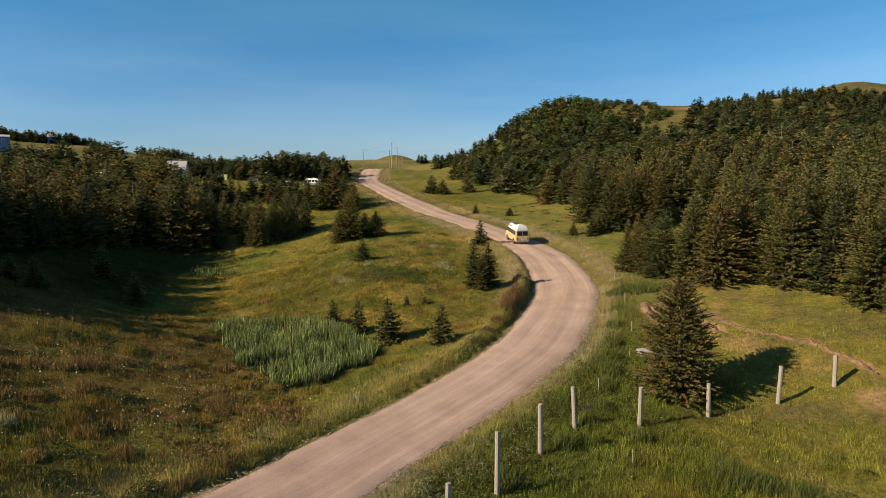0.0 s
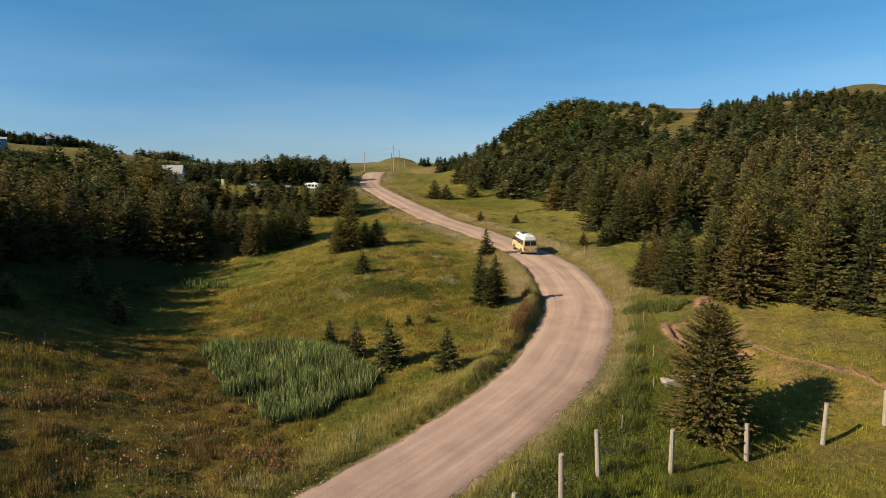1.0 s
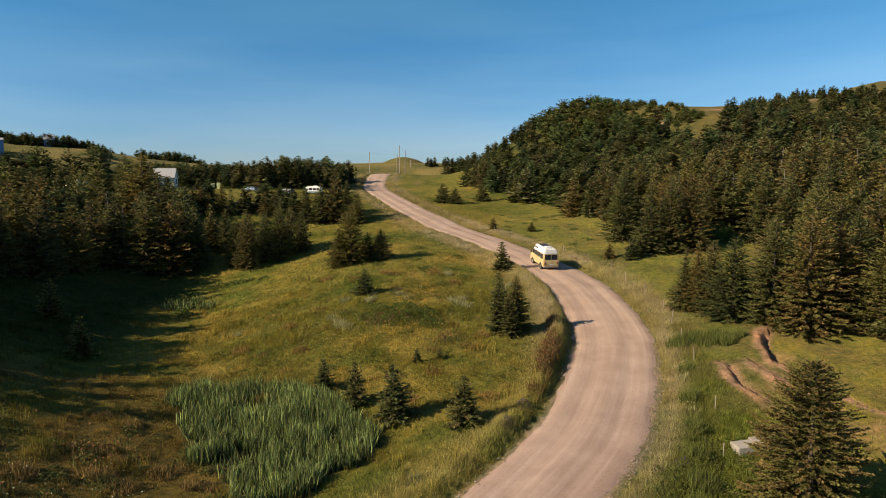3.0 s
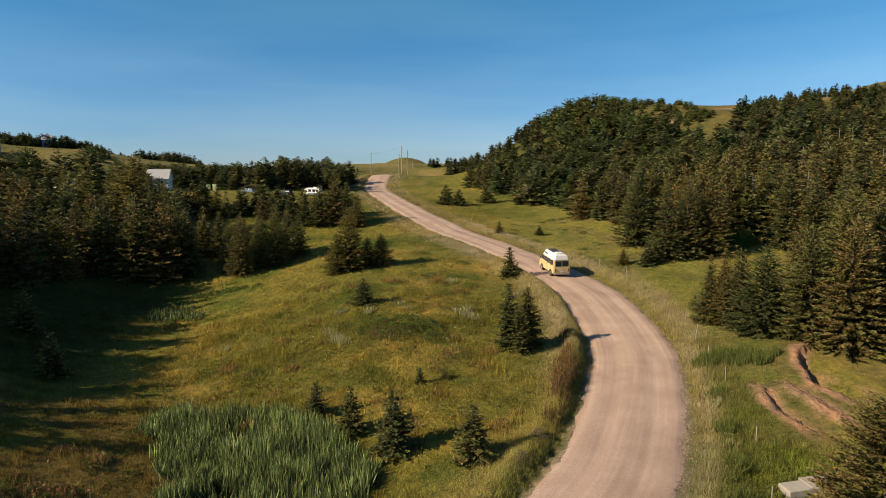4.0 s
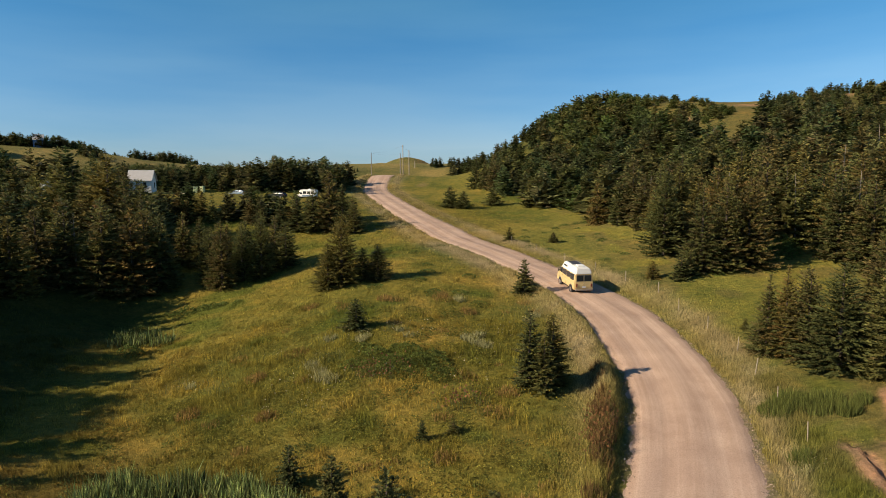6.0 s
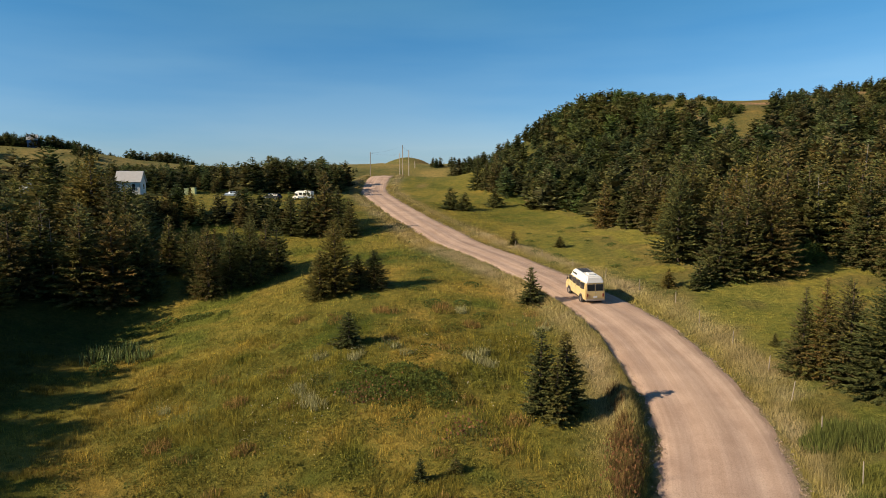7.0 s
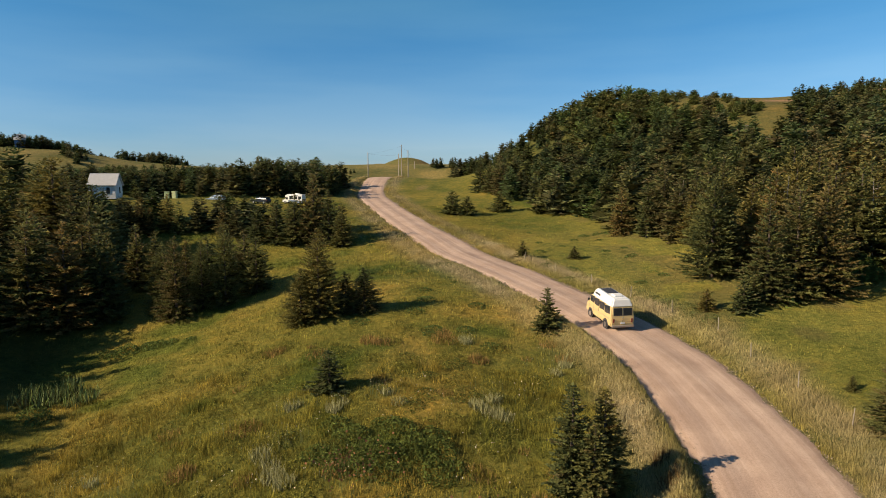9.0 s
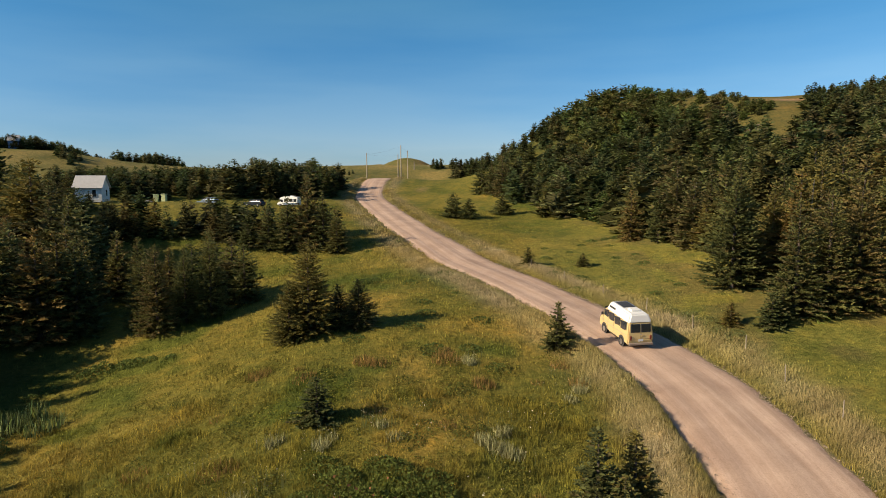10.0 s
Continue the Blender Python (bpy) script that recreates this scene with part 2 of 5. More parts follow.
# ---- the lie of the land ----
SWELL = {22: (0.59, 3.76, -2.31, 2.23, -4.74, 1.96), 42: (4.61, 0.61, -3.31, 2.42, -2.57, 1.62), 62: (1.83, -4.79, 3.46, -2.81, 0.61, 0.37),
         82: (0.07, -2.43, 2.5, -2.82, 2.76, -4.06), 104: (-2.58, -1.4, 0.62, 0.37, -1.95, 3.93)}
SWELL_X = (-48, -24, -9, 6, 20, 36)
HILLS = [(-33, 82, 5, -1.2), (-55, 130, 22, 4.3), (28, 135, 20, -2.5), (55, 155, 20, 9.2), (85, 140, 30, 2.0), (40, 205, 20, 15.2), (75, 195, 28, 5.3), (15, 180, 22, -1.2),
         (-15, 180, 28, -0.9), (120, 200, 40, 20.2), (6, 225, 22, -1.2), (-30, 215, 25, -0.7), (-210, 268, 28, 13.5), (-115, 335, 38, 1.0), (-122, 306, 26, -2.2), (-155, 288, 24, 4.6), (-60, 290, 35, -0.7),
         (-22, 212, 14, 1.2), (-20, 207, 11, 1.9), (-12, 246, 16, -4.5), (23, 200, 10, 2.6), (-130, 302, 12, 0.7), (-104, 318, 14, 0.4), (90, 70, 35, 7.3), (168, 252, 30, 28.6), (-29, 450, 19, 20.5), (-50, 452, 26, 6.0), (-52, 141.5, 5, -2.6), (-43, 144.5, 5, -1.1), (-33, 144, 6, -0.7), (-28.5, 147, 5, -0.4)]
MOUNDS = [(x, y, 13 if abs(x) < 30 else 17, h) for y, row in SWELL.items() for x, h in zip(SWELL_X, row)] + HILLS
ROAD_LINE = [(-34.05, -6), (-24.05, 6), (-15.05, 15), (-6.95, 25.3), (-4.05, 29.6), (-0.85, 33.6), (2.75, 38), (6.35, 43.2), (8.45, 47.7), (10.32, 52.7), (12.09, 58.9), (12.91, 65.3),
             (12.97, 70.4), (12.45, 76), (10.63, 82.5), (7.9, 89.6), (4, 97.2), (-0.79, 105.2), (-4.3, 115.8), (-8.6, 128.6), (-14.5, 148.4), (-19.6, 171), (-21.3, 190),
             (-21.2, 205), (-18.5, 222), (-15.5, 233), (-12.5, 243)]


def smooth(a, b, x):
    t = np.clip((x - a) / (b - a), 0, 1)
    return t * t * (3 - 2 * t)


def curve_through(points, step):
    """A smooth line through plan points, evenly stepped."""
    p = np.array(points, float)
    p = np.vstack([2 * p[0] - p[1], p, 2 * p[-1] - p[-2]])
    out = []
    for i in range(1, len(p) - 2):
        for t in np.linspace(0, 1, 24, endpoint=False):
            a, b, c, d = p[i - 1], p[i], p[i + 1], p[i + 2]
            out.append(0.5 * (2 * b + (c - a) * t + (2 * a - 5 * b + 4 * c - d) * t**2 + (3 * b - a - 3 * c + d) * t**3))
    out = np.array(out + [p[-2]])
    s = np.concatenate([[0], np.cumsum(np.hypot(*np.diff(out, axis=0).T))])
    k = np.arange(0, s[-1], step)
    return np.stack([np.interp(k, s, out[:, j]) for j in (0, 1)], 1)


def value_noise(x, y, size, seed=0):
    """Soft random patches of about that size, 0 to 1."""
    x, y = np.asarray(x, float) / size + seed * 17.3 + 500, np.asarray(y, float) / size - seed * 9.1 + 500
    i, j = np.floor(x).astype(np.int64), np.floor(y).astype(np.int64)
    u, v = x - i, y - j
    u, v = u * u * (3 - 2 * u), v * v * (3 - 2 * v)

    def at(a, b):
        h = (a * 374761393 + b * 668265263 + seed * 144665) & 0xFFFFFFFF
        h = ((h ^ (h >> 13)) * 1274126177) & 0xFFFFFFFF
        return ((h ^ (h >> 16)) & 0xFFFF) / 65535.0

    return (at(i, j) * (1 - u) + at(i + 1, j) * u) * (1 - v) + (at(i, j + 1) * (1 - u) + at(i + 1, j + 1) * u) * v


def inside(poly, x, y):
    r = np.zeros(len(x), bool)
    for (ax, ay), (bx, by) in zip(poly, poly[1:] + poly[:1]):
        r ^= ((ay > y) != (by > y)) & (x < (bx - ax) * (y - ay) / (by - ay + 1e-12) + ax)
    return r


def near_line(line, x, y):
    """Distance to a plan line (to its right positive) and the index of its nearest point."""
    tang = np.gradient(line, axis=0)
    tang /= np.linalg.norm(tang, axis=1)[:, None]
    d, k = np.empty(len(x)), np.empty(len(x), int)
    for a in range(0, len(x), 20000):
        s = slice(a, a + 20000)
        q = (x[s, None] - line[None, :, 0]) ** 2 + (y[s, None] - line[None, :, 1]) ** 2
        k[s] = q.argmin(1)
        d[s] = np.sqrt(q.min(1))
    side = (x - line[k, 0]) * tang[k, 1] - (y - line[k, 1]) * tang[k, 0]
    return d * np.sign(side), k


def bare_height(x, y):
    z = 0.3 + 0.1 * np.clip(y, -20, 190) + 0.075 * np.clip(y - 215, 0, 90) - 0.1 * np.clip(y - 330, 0, 700)
    z = z + 0.9 * smooth(225, 275, y) * (1 + 2.2 * smooth(-70, -110, x)) * (value_noise(x, y, 34.0, 92) - 0.35) + 1.5 * np.exp(-(((y - 292) / 22.0) ** 2)) * np.exp(-(((x + 45) / 45.0) ** 2))
    for cx, cy, s, h in MOUNDS:
        z = z + h * np.exp(-((x - cx) ** 2 + (y - cy) ** 2) / (2 * s * s))
    return z


LINE = curve_through(ROAD_LINE, 1.0)
LINE_Z = bare_height(LINE[:, 0], LINE[:, 1])
for _ in range(30):
    LINE_Z[1:-1] = (LINE_Z[:-2] + LINE_Z[1:-1] * 2 + LINE_Z[2:]) / 4
# worn red banks on the grazed slope
BANKS = [curve_through(c, 0.5) for c in ([(24.5, 58.3), (22.3, 56.2), (21.2, 53.8), (21.0, 51.4), (21.6, 49.3), (22.4, 46.3), (24.2, 43.2), (25.6, 40.9), (26.4, 38.6), (27.2, 35.5)],
                                         [(17.9, 54.0), (17.6, 52.4), (17.3, 50.6), (17.2, 49.0), (17.6, 47.6), (18.8, 45.6)], [(19.6, 53.3), (19.2, 51.3), (19.7, 49.4), (20.3, 46.6), (21.4, 43.4)])]
REED_BED = [(-18.8, 51.4), (-16.6, 52.4), (-10.2, 50.8), (-6.6, 47.8), (-4.4, 44.8), (-4.8, 42.4), (-7.2, 40.7), (-8.4, 39.2), (-9.8, 38.6), (-12.9, 41.3), (-16.2, 46.0)]
REED_CLUMP = [(-29.6, 72.3), (-27.1, 73.2), (-24.6, 73.8), (-24.8, 75), (-27.7, 76), (-30.0, 74.5)]


def land(x, y):
    """Height of the finished ground, distance from the road's middle, and bareness of the soil."""
    x, y = np.asarray(x, float), np.asarray(y, float)
    z = bare_height(x, y)
    z = z + 0.35 * (value_noise(x, y, 5.5, 3) - 0.5) + 0.16 * (value_noise(x, y, 1.7, 4) - 0.5)
    soil = np.zeros(len(x))
    for n, line in enumerate(BANKS):
        d, k = near_line(line, x, y)
        end = smooth(0, 5, np.minimum(k, len(line) - 1 - k).astype(float))
        e = d + 0.4 * (value_noise(x, y, 1.1, 5) - 0.5)
        w = 0.75 + 0.5 * value_noise(x, y, 1.3, 6)
        z = z + end * ((0.52 - 0.14 * n) * smooth(-0.2, 0.25, e) * (1 - smooth(1.0, 5.0, d)) - 0.3 * np.exp(-(((e + 0.3) / 0.26) ** 2)) * value_noise(x, y, 0.9, 9))
        soil = np.maximum(soil, end * (1 - smooth(0.34 * w, 0.95 * w, np.abs(e - 0.1))))
    d, k = near_line(LINE, x, y)
    a = np.abs(d)
    lip = 0.62 * np.exp(-(((d + 4.35) / 0.62) ** 2)) * (0.5 + 0.9 * value_noise(x, y, 3.0, 8)) * (1 - 0.6 * smooth(80, 95, y)) * (0.3 + 0.7 * smooth(36, 47, y)) + 0.12 * np.exp(-(((d - 4.8) / 0.8) ** 2))
    blend = smooth(3.1, 7.0, a)
    z = (LINE_Z[k] - 0.1 - np.where(d < 0, 0.2, 0.04) * np.exp(-(((a - 3.35) / 0.25) ** 2))) * (1 - blend) + z * blend + lip
    return z, d, soil


# colours of growth: dry gold, olive, lush green, russet, grazed green
GOLD, OLIVE, LUSH, RUSSET, GRAZED = ((0.35, 0.258, 0.056), (0.22, 0.195, 0.038), (0.105, 0.135, 0.022), (0.2, 0.142, 0.038), (0.28, 0.243, 0.051))
SOIL = (0.43, 0.255, 0.155)


def growth(x, y, d):
    """Colour of the vegetation at a place; some shade is put into it."""
    g = [np.array(c)[None] for c in (GOLD, OLIVE, LUSH, RUSSET, GRAZED)]
    a = value_noise(x, y, 9.0, 11) * 0.6 + value_noise(x, y, 3.0, 12) * 0.4
    b = value_noise(x, y, 6.0, 13) * 0.6 + value_noise(x, y, 2.0, 14) * 0.4

    def mix(c, e, f):
        return c + (e - c) * f[:, None]

    c = mix(g[1] + 0 * x[:, None], g[0], smooth(0.42, 0.85, a))
    c = mix(c, g[2], 0.8 * smooth(0.55, 0.75, b))
    slope = smooth(-6, -14, x) * (1 - smooth(48, 58, y))
    c = mix(c, mix(g[3] + 0 * x[:, None], g[1], smooth(0.4, 0.7, b)), slope * 0.85)
    c = c * (1 - 0.16 * slope)[:, None]
    # deep shade of the wooded hollow, painted into the colour of its floor
    floor_shade = smooth(-25, -31, x + 0.15 * (y - 60)) * smooth(50, 60, y) * (1 - smooth(90, 100, y))
    c = mix(c, np.array([[0.045, 0.055, 0.014]]), 0.8 * floor_shade)
    c = c * (1 - np.array([[0.4, 0.3, 0.3]]) * ((1 - smooth(40, 56, y)) * smooth(0, 3, d))[:, None])
    grazed = smooth(13, 19, x) * (1 - smooth(140, 160, y))
    c = mix(c, g[4] * (1 - 0.22 * (1 - smooth(40, 54, y)))[:, None], grazed * (0.85 - 0.35 * smooth(0.5, 0.8, a)))
    damp = smooth(3.6, 5.0, d) * (1 - smooth(9, 13, d)) * (1 - smooth(60, 72, y)) * smooth(0.25, 0.5, a + 0.15)
    c = mix(c, np.array([[0.13, 0.145, 0.03]]), 0.8 * damp)
    c = mix(c, np.array([[0.235, 0.225, 0.05]]), 0.65 * smooth(2, 10, x) * smooth(66, 80, y) * (1 - 0.8 * smooth(115, 140, y)))
    bleak = smooth(0.45, 0.7, value_noise(x, y, 2.4, 15)) * grazed
    c = mix(c, np.array([[0.19, 0.145, 0.06]]), 0.5 * bleak)
    lawn = np.exp(-(((x + 43) / 11) ** 2 + ((y - 134) / 13) ** 2) ** 2)
    c = mix(c, np.array([[0.23, 0.205, 0.045]]), 0.85 * lawn)
    far = smooth(180, 240, y)
    c = mix(c, mix(np.array([[0.17, 0.16, 0.055]]) + 0 * c, np.array([[0.3, 0.235, 0.09]]), smooth(0.3, 0.7, value_noise(x, y, 16, 16) * 0.6 + value_noise(x, y, 5, 17) * 0.4)), far * 0.8)
    # far mound: its lit left and duller right side are put into the colour
    c = mix(c, mix(np.array([[0.19, 0.17, 0.06]]) + 0 * c, np.array([[0.2, 0.135, 0.06]]), smooth(-30, -20, x)), 0.8 * smooth(395, 420, y))
    # reed litter and mud, with the shade among the reeds put into the colour
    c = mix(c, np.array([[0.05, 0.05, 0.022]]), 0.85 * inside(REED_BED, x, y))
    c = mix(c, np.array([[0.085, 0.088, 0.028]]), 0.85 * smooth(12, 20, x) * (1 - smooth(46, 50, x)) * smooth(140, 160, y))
    heath = smooth(44, 50, x) * smooth(138, 144, y)
    c = mix(c, np.array([[0.16, 0.125, 0.05]]), 0.65 * heath)
    verge = np.exp(-(((np.abs(d) - 5.0) / 1.5) ** 2))
    near_left = ((d < 0) * (1 - smooth(50, 66, y)))[:, None]
    c = mix(c, np.array([[0.4, 0.33, 0.185]]) * (1 - near_left) + np.array([[0.34, 0.295, 0.095]]) * near_left, (0.45 + 0.4 * smooth(0.35, 0.65, b)) * np.where((d > 0) & (y < 62), (0.65 + 0.45 * smooth(46, 56, y)) * np.exp(-(((d - 3.9) / 0.75) ** 2)), verge))
    wet = np.maximum(np.exp(-(((x + 5) / 3.2) ** 2 + ((y - 63.8) / 2.3) ** 2)), np.exp(-(((x - 0.2) / 3.0) ** 2 + ((y - 65.5) / 3.6) ** 2)))
    c = mix(c, np.array([[0.1, 0.14, 0.026]]), 0.75 * wet)
    return c


def stretched(a, b, step, reach, rate):
    c = list(np.arange(a, b + 1e-6, step))
    s = step
    while c[-1] < reach[1]:
        s *= rate
        c.append(c[-1] + s)
    s = step
    while c[0] > reach[0]:
        s *= rate
        c.insert(0, c[0] - s)
    return np.array(c)


def build_ground():
    gx, gy = stretched(-42, 42, 0.55, (-2600, 2600), 1.09), stretched(18, 105, 0.55, (-2600, 3200), 1.075)
    gx = np.concatenate([gx[gx < 15.5], np.arange(15.5, 28, 0.24), gx[gx > 28]])
    gy = np.concatenate([gy[gy < 35], np.arange(35, 59, 0.3), gy[gy > 59]])
    X, Y = np.meshgrid(gx, gy)
    x, y = X.ravel(), Y.ravel()
    z, d, soil = land(x, y)
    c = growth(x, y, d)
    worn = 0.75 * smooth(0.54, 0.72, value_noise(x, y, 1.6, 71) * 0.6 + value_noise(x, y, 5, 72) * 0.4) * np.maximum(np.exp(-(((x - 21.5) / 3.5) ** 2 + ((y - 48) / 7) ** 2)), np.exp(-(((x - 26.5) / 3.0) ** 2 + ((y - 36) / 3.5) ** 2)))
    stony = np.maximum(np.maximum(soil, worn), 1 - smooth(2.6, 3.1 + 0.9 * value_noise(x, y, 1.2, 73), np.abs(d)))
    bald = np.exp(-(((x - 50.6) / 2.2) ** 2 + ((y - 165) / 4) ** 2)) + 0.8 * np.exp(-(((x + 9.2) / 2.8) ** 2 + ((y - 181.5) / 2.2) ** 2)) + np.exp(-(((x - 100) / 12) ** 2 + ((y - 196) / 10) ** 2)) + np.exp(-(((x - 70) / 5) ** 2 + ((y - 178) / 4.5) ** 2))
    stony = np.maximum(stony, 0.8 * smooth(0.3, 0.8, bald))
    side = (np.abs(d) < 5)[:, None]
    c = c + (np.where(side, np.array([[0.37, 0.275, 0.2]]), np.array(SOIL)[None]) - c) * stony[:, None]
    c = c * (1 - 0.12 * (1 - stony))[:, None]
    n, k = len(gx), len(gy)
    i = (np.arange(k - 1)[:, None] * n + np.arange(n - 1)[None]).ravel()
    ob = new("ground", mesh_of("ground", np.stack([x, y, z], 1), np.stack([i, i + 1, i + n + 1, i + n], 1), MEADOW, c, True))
    tagged(ob, "rolling dry meadow with gold and green grass", "ground", kind="structure")


def build_road():
    u = np.array([-1.25, -1.0, -0.86, -0.7, -0.55, -0.42, -0.28, -0.1, 0.08, 0.24, 0.4, 0.55, 0.7, 0.86, 1.0, 1.25])
    dz = np.array([-0.5, -0.09, -0.03, 0.0, -0.035, -0.045, 0.0, 0.05, 0.05, 0.01, -0.035, -0.035, 0.005, -0.02, -0.09, -0.5])
    line = curve_through(ROAD_LINE, 0.4)
    zc = np.interp(np.arange(len(line)) * 0.4, np.arange(len(LINE)), LINE_Z)
    tang = np.gradient(line, axis=0)
    tang /= np.linalg.norm(tang, axis=1)[:, None]
    right = np.stack([tang[:, 1], -tang[:, 0]], 1)
    s = np.arange(len(line)) * 0.4
    half = 2.8 + 0.25 * smooth(54, 70, line[:, 1]) - 0.3 * smooth(74, 92, line[:, 1])
    wl = half + 0.25 * (value_noise(s, 0 * s, 2.2, 21) - 0.5) + 0.25 * (value_noise(s, 0 * s, 0.8, 22) - 0.5)
    wr = half + 0.25 * (value_noise(s, 0 * s + 9, 2.2, 23) - 0.5) + 0.25 * (value_noise(s, 0 * s + 9, 0.8, 24) - 0.5)
    w = np.where(u[None] < 0, wl[:, None], wr[:, None]) * u[None]
    x = line[:, None, 0] + right[:, None, 0] * w
    y = line[:, None, 1] + right[:, None, 1] * w
    z = zc[:, None] + dz[None] + 0.03 * (value_noise(x, y, 0.7, 25) - 0.5)
    n = len(u)
    i = (np.arange(len(line) - 1)[:, None] * n + np.arange(n - 1)[None]).ravel()
    f = np.stack([i, i + 1, i + n + 1, i + n], 1)
    me = mesh_of("road", np.stack([x.ravel(), y.ravel(), z.ravel()], 1), f, ROAD, None, True)
    uv = np.stack([w.ravel(), np.repeat(s, n)], 1)[f.ravel()]
    me.uv_layers.new(name="UVMap").data.foreach_set("uv", uv.astype(np.float32).ravel())
    tagged(new("road", me), "winding reddish gravel road with pale wheel tracks", "road", kind="structure")


build_ground()
build_road()


def ground_z(x, y):
    return float(land(np.array([x]), np.array([y]))[0][0])


# ---- spruces ----


def spruce_crown(seed, h, r, spray, gap, bare=0.05, rust=0.1, ragged=0.25, plain_=False, dome=0.0):
    """Whorls of separate drooping branches, each a flat fan of small needle sprays with an upturned tip, round an
    inside coloured dark for its shade.
    """
    rng = np.random.default_rng(seed)
    P, D, S, C = [], [], [], []
    lean = rng.normal(0, 0.012, 2)
    bend = dome or (rng.uniform(0.7, 0.9) if plain_ else 0.5 if 7 < h < 7.5 else rng.uniform(0.78, 0.92))
    side_bias = rng.uniform(0, 6.28)

    def reach(f):
        return r * (1 - f) ** bend * (0.72 + 2.3 * f if f < 0.12 else 1)

    z = bare * h
    while z < h * 0.97:
        f = z / h
        whorl = rng.uniform(1 - ragged * 0.7, 1 + ragged * 0.35)
        R = max(reach(f) * whorl, 0.05 * r + 0.05)
        nb = max(4, int(round(2 * math.pi * R / (spray * 2.3))))
        for az in rng.uniform(0, 7) + np.arange(nb) * 2 * math.pi / nb + rng.normal(0, 0.22, nb):
            if rng.random() < 0.07:
                continue
            L = R * rng.uniform(1 - ragged, 1.12) * (1 + 0.1 * math.cos(az - side_bias))
            up = -0.3 + 0.72 * f**1.3 + rng.normal(0, 0.07)
            z0 = z + rng.normal(0, 0.12 * gap)
            lo = max(0.25, 1 - 5.5 * spray / max(L, 0.01))
            ns = max(2, int(L * (1 - lo) / (spray * 0.45)))
            t = np.linspace(lo, 0.97, ns)
            p = np.stack([math.cos(az) * L * t + lean[0] * z, math.sin(az) * L * t + lean[1] * z, z0 + L * (up * t + 0.2 * t * t)], 1)
            brown = rng.random() < rust
            shade = rng.uniform(0.9, 1.1)
            base = np.array((0.208, 0.16, 0.064)) if brown else np.array((0.172, 0.168, 0.056))
            rise = up + 0.4 * t
            for sgn in (-1, 1, 0):
                q = slice(None) if sgn else slice(ns - max(1, ns // 2), None)
                tt, pp, rr = t[q], p[q], rise[q]
                a2 = az + sgn * rng.uniform(0.45, 0.95, len(tt))
                P.append(pp + rng.normal(0, 0.12 * spray, pp.shape))
                D.append(np.stack([np.cos(a2), np.sin(a2), 0.75 * rr + rng.normal(0, 0.24, len(tt))], 1))
                S.append(spray * rng.uniform(0.75, 1.3, len(tt)) * (1.5 - 0.6 * tt) * min(1.05 - 0.35 * f, (0.55 * R + 0.1) / spray))
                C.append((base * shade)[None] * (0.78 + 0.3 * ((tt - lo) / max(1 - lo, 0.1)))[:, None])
        z += gap * rng.uniform(0.8, 1.25) * (1.05 - 0.5 * f)
    # the leading shoot
    P.append(np.array([(lean[0] * h, lean[1] * h, h * q) for q in (0.88, 0.91, 0.94, 0.965)]))
    D.append(np.stack([rng.normal(0, 0.3, 4), rng.normal(0, 0.3, 4), np.ones(4)], 1))
    S.append(np.full(4, 0.035 * h + 0.04))
    C.append(np.tile([[0.15, 0.14, 0.045]], (4, 1)))
    P, D, S, C = np.vstack(P), np.vstack(D), np.concatenate(S), np.vstack(C)
    D /= np.linalg.norm(D, axis=1)[:, None]
    side = np.stack([-D[:, 1], D[:, 0], 0 * S], 1)
    side /= np.linalg.norm(side, axis=1)[:, None] + 1e-9
    roll = rng.normal(0, 0.65, len(S))[:, None]
    side = side * np.cos(roll) + np.cross(D, side) * np.sin(roll)
    w = (S * rng.uniform(0.26, 0.42, len(S)))[:, None]
    S = S[:, None]
    # the dense inside of the crown: dead twigs and old needles well behind the branch tips, coloured dark for the shade
    # there
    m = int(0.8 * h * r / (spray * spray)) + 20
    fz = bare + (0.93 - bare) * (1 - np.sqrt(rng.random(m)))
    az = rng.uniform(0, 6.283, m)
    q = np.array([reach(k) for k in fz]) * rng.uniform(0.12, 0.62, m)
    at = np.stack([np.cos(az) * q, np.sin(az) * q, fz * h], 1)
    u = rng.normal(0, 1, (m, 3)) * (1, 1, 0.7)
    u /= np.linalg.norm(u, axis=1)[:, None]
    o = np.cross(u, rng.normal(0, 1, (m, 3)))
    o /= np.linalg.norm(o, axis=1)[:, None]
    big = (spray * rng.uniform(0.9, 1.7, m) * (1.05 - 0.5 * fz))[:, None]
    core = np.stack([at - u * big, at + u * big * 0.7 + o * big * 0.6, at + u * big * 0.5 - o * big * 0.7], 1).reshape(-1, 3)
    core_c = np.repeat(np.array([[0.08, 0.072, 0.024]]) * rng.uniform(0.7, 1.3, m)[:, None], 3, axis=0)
    tri = np.arange(3 * m).reshape(-1, 3)
    if plain_:
        v = np.stack([P - D * S * 0.1 - side * w * 0.8, P - D * S * 0.1 + side * w * 0.8, P + D * S], 1).reshape(-1, 3)
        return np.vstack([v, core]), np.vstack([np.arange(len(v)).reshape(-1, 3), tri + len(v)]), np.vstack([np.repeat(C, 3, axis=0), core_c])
    sag = np.array([[0, 0, 1]]) * S * 0.1
    v = np.stack([P - D * S * 0.15, P + D * S * 0.45 + side * w + sag, P + D * S, P + D * S * 0.45 - side * w + sag], 1).reshape(-1, 3)
    f = np.arange(len(v)).reshape(-1, 4)
    f = np.vstack([f[:, :3], f[:, [0, 2, 3]], tri + len(v)])
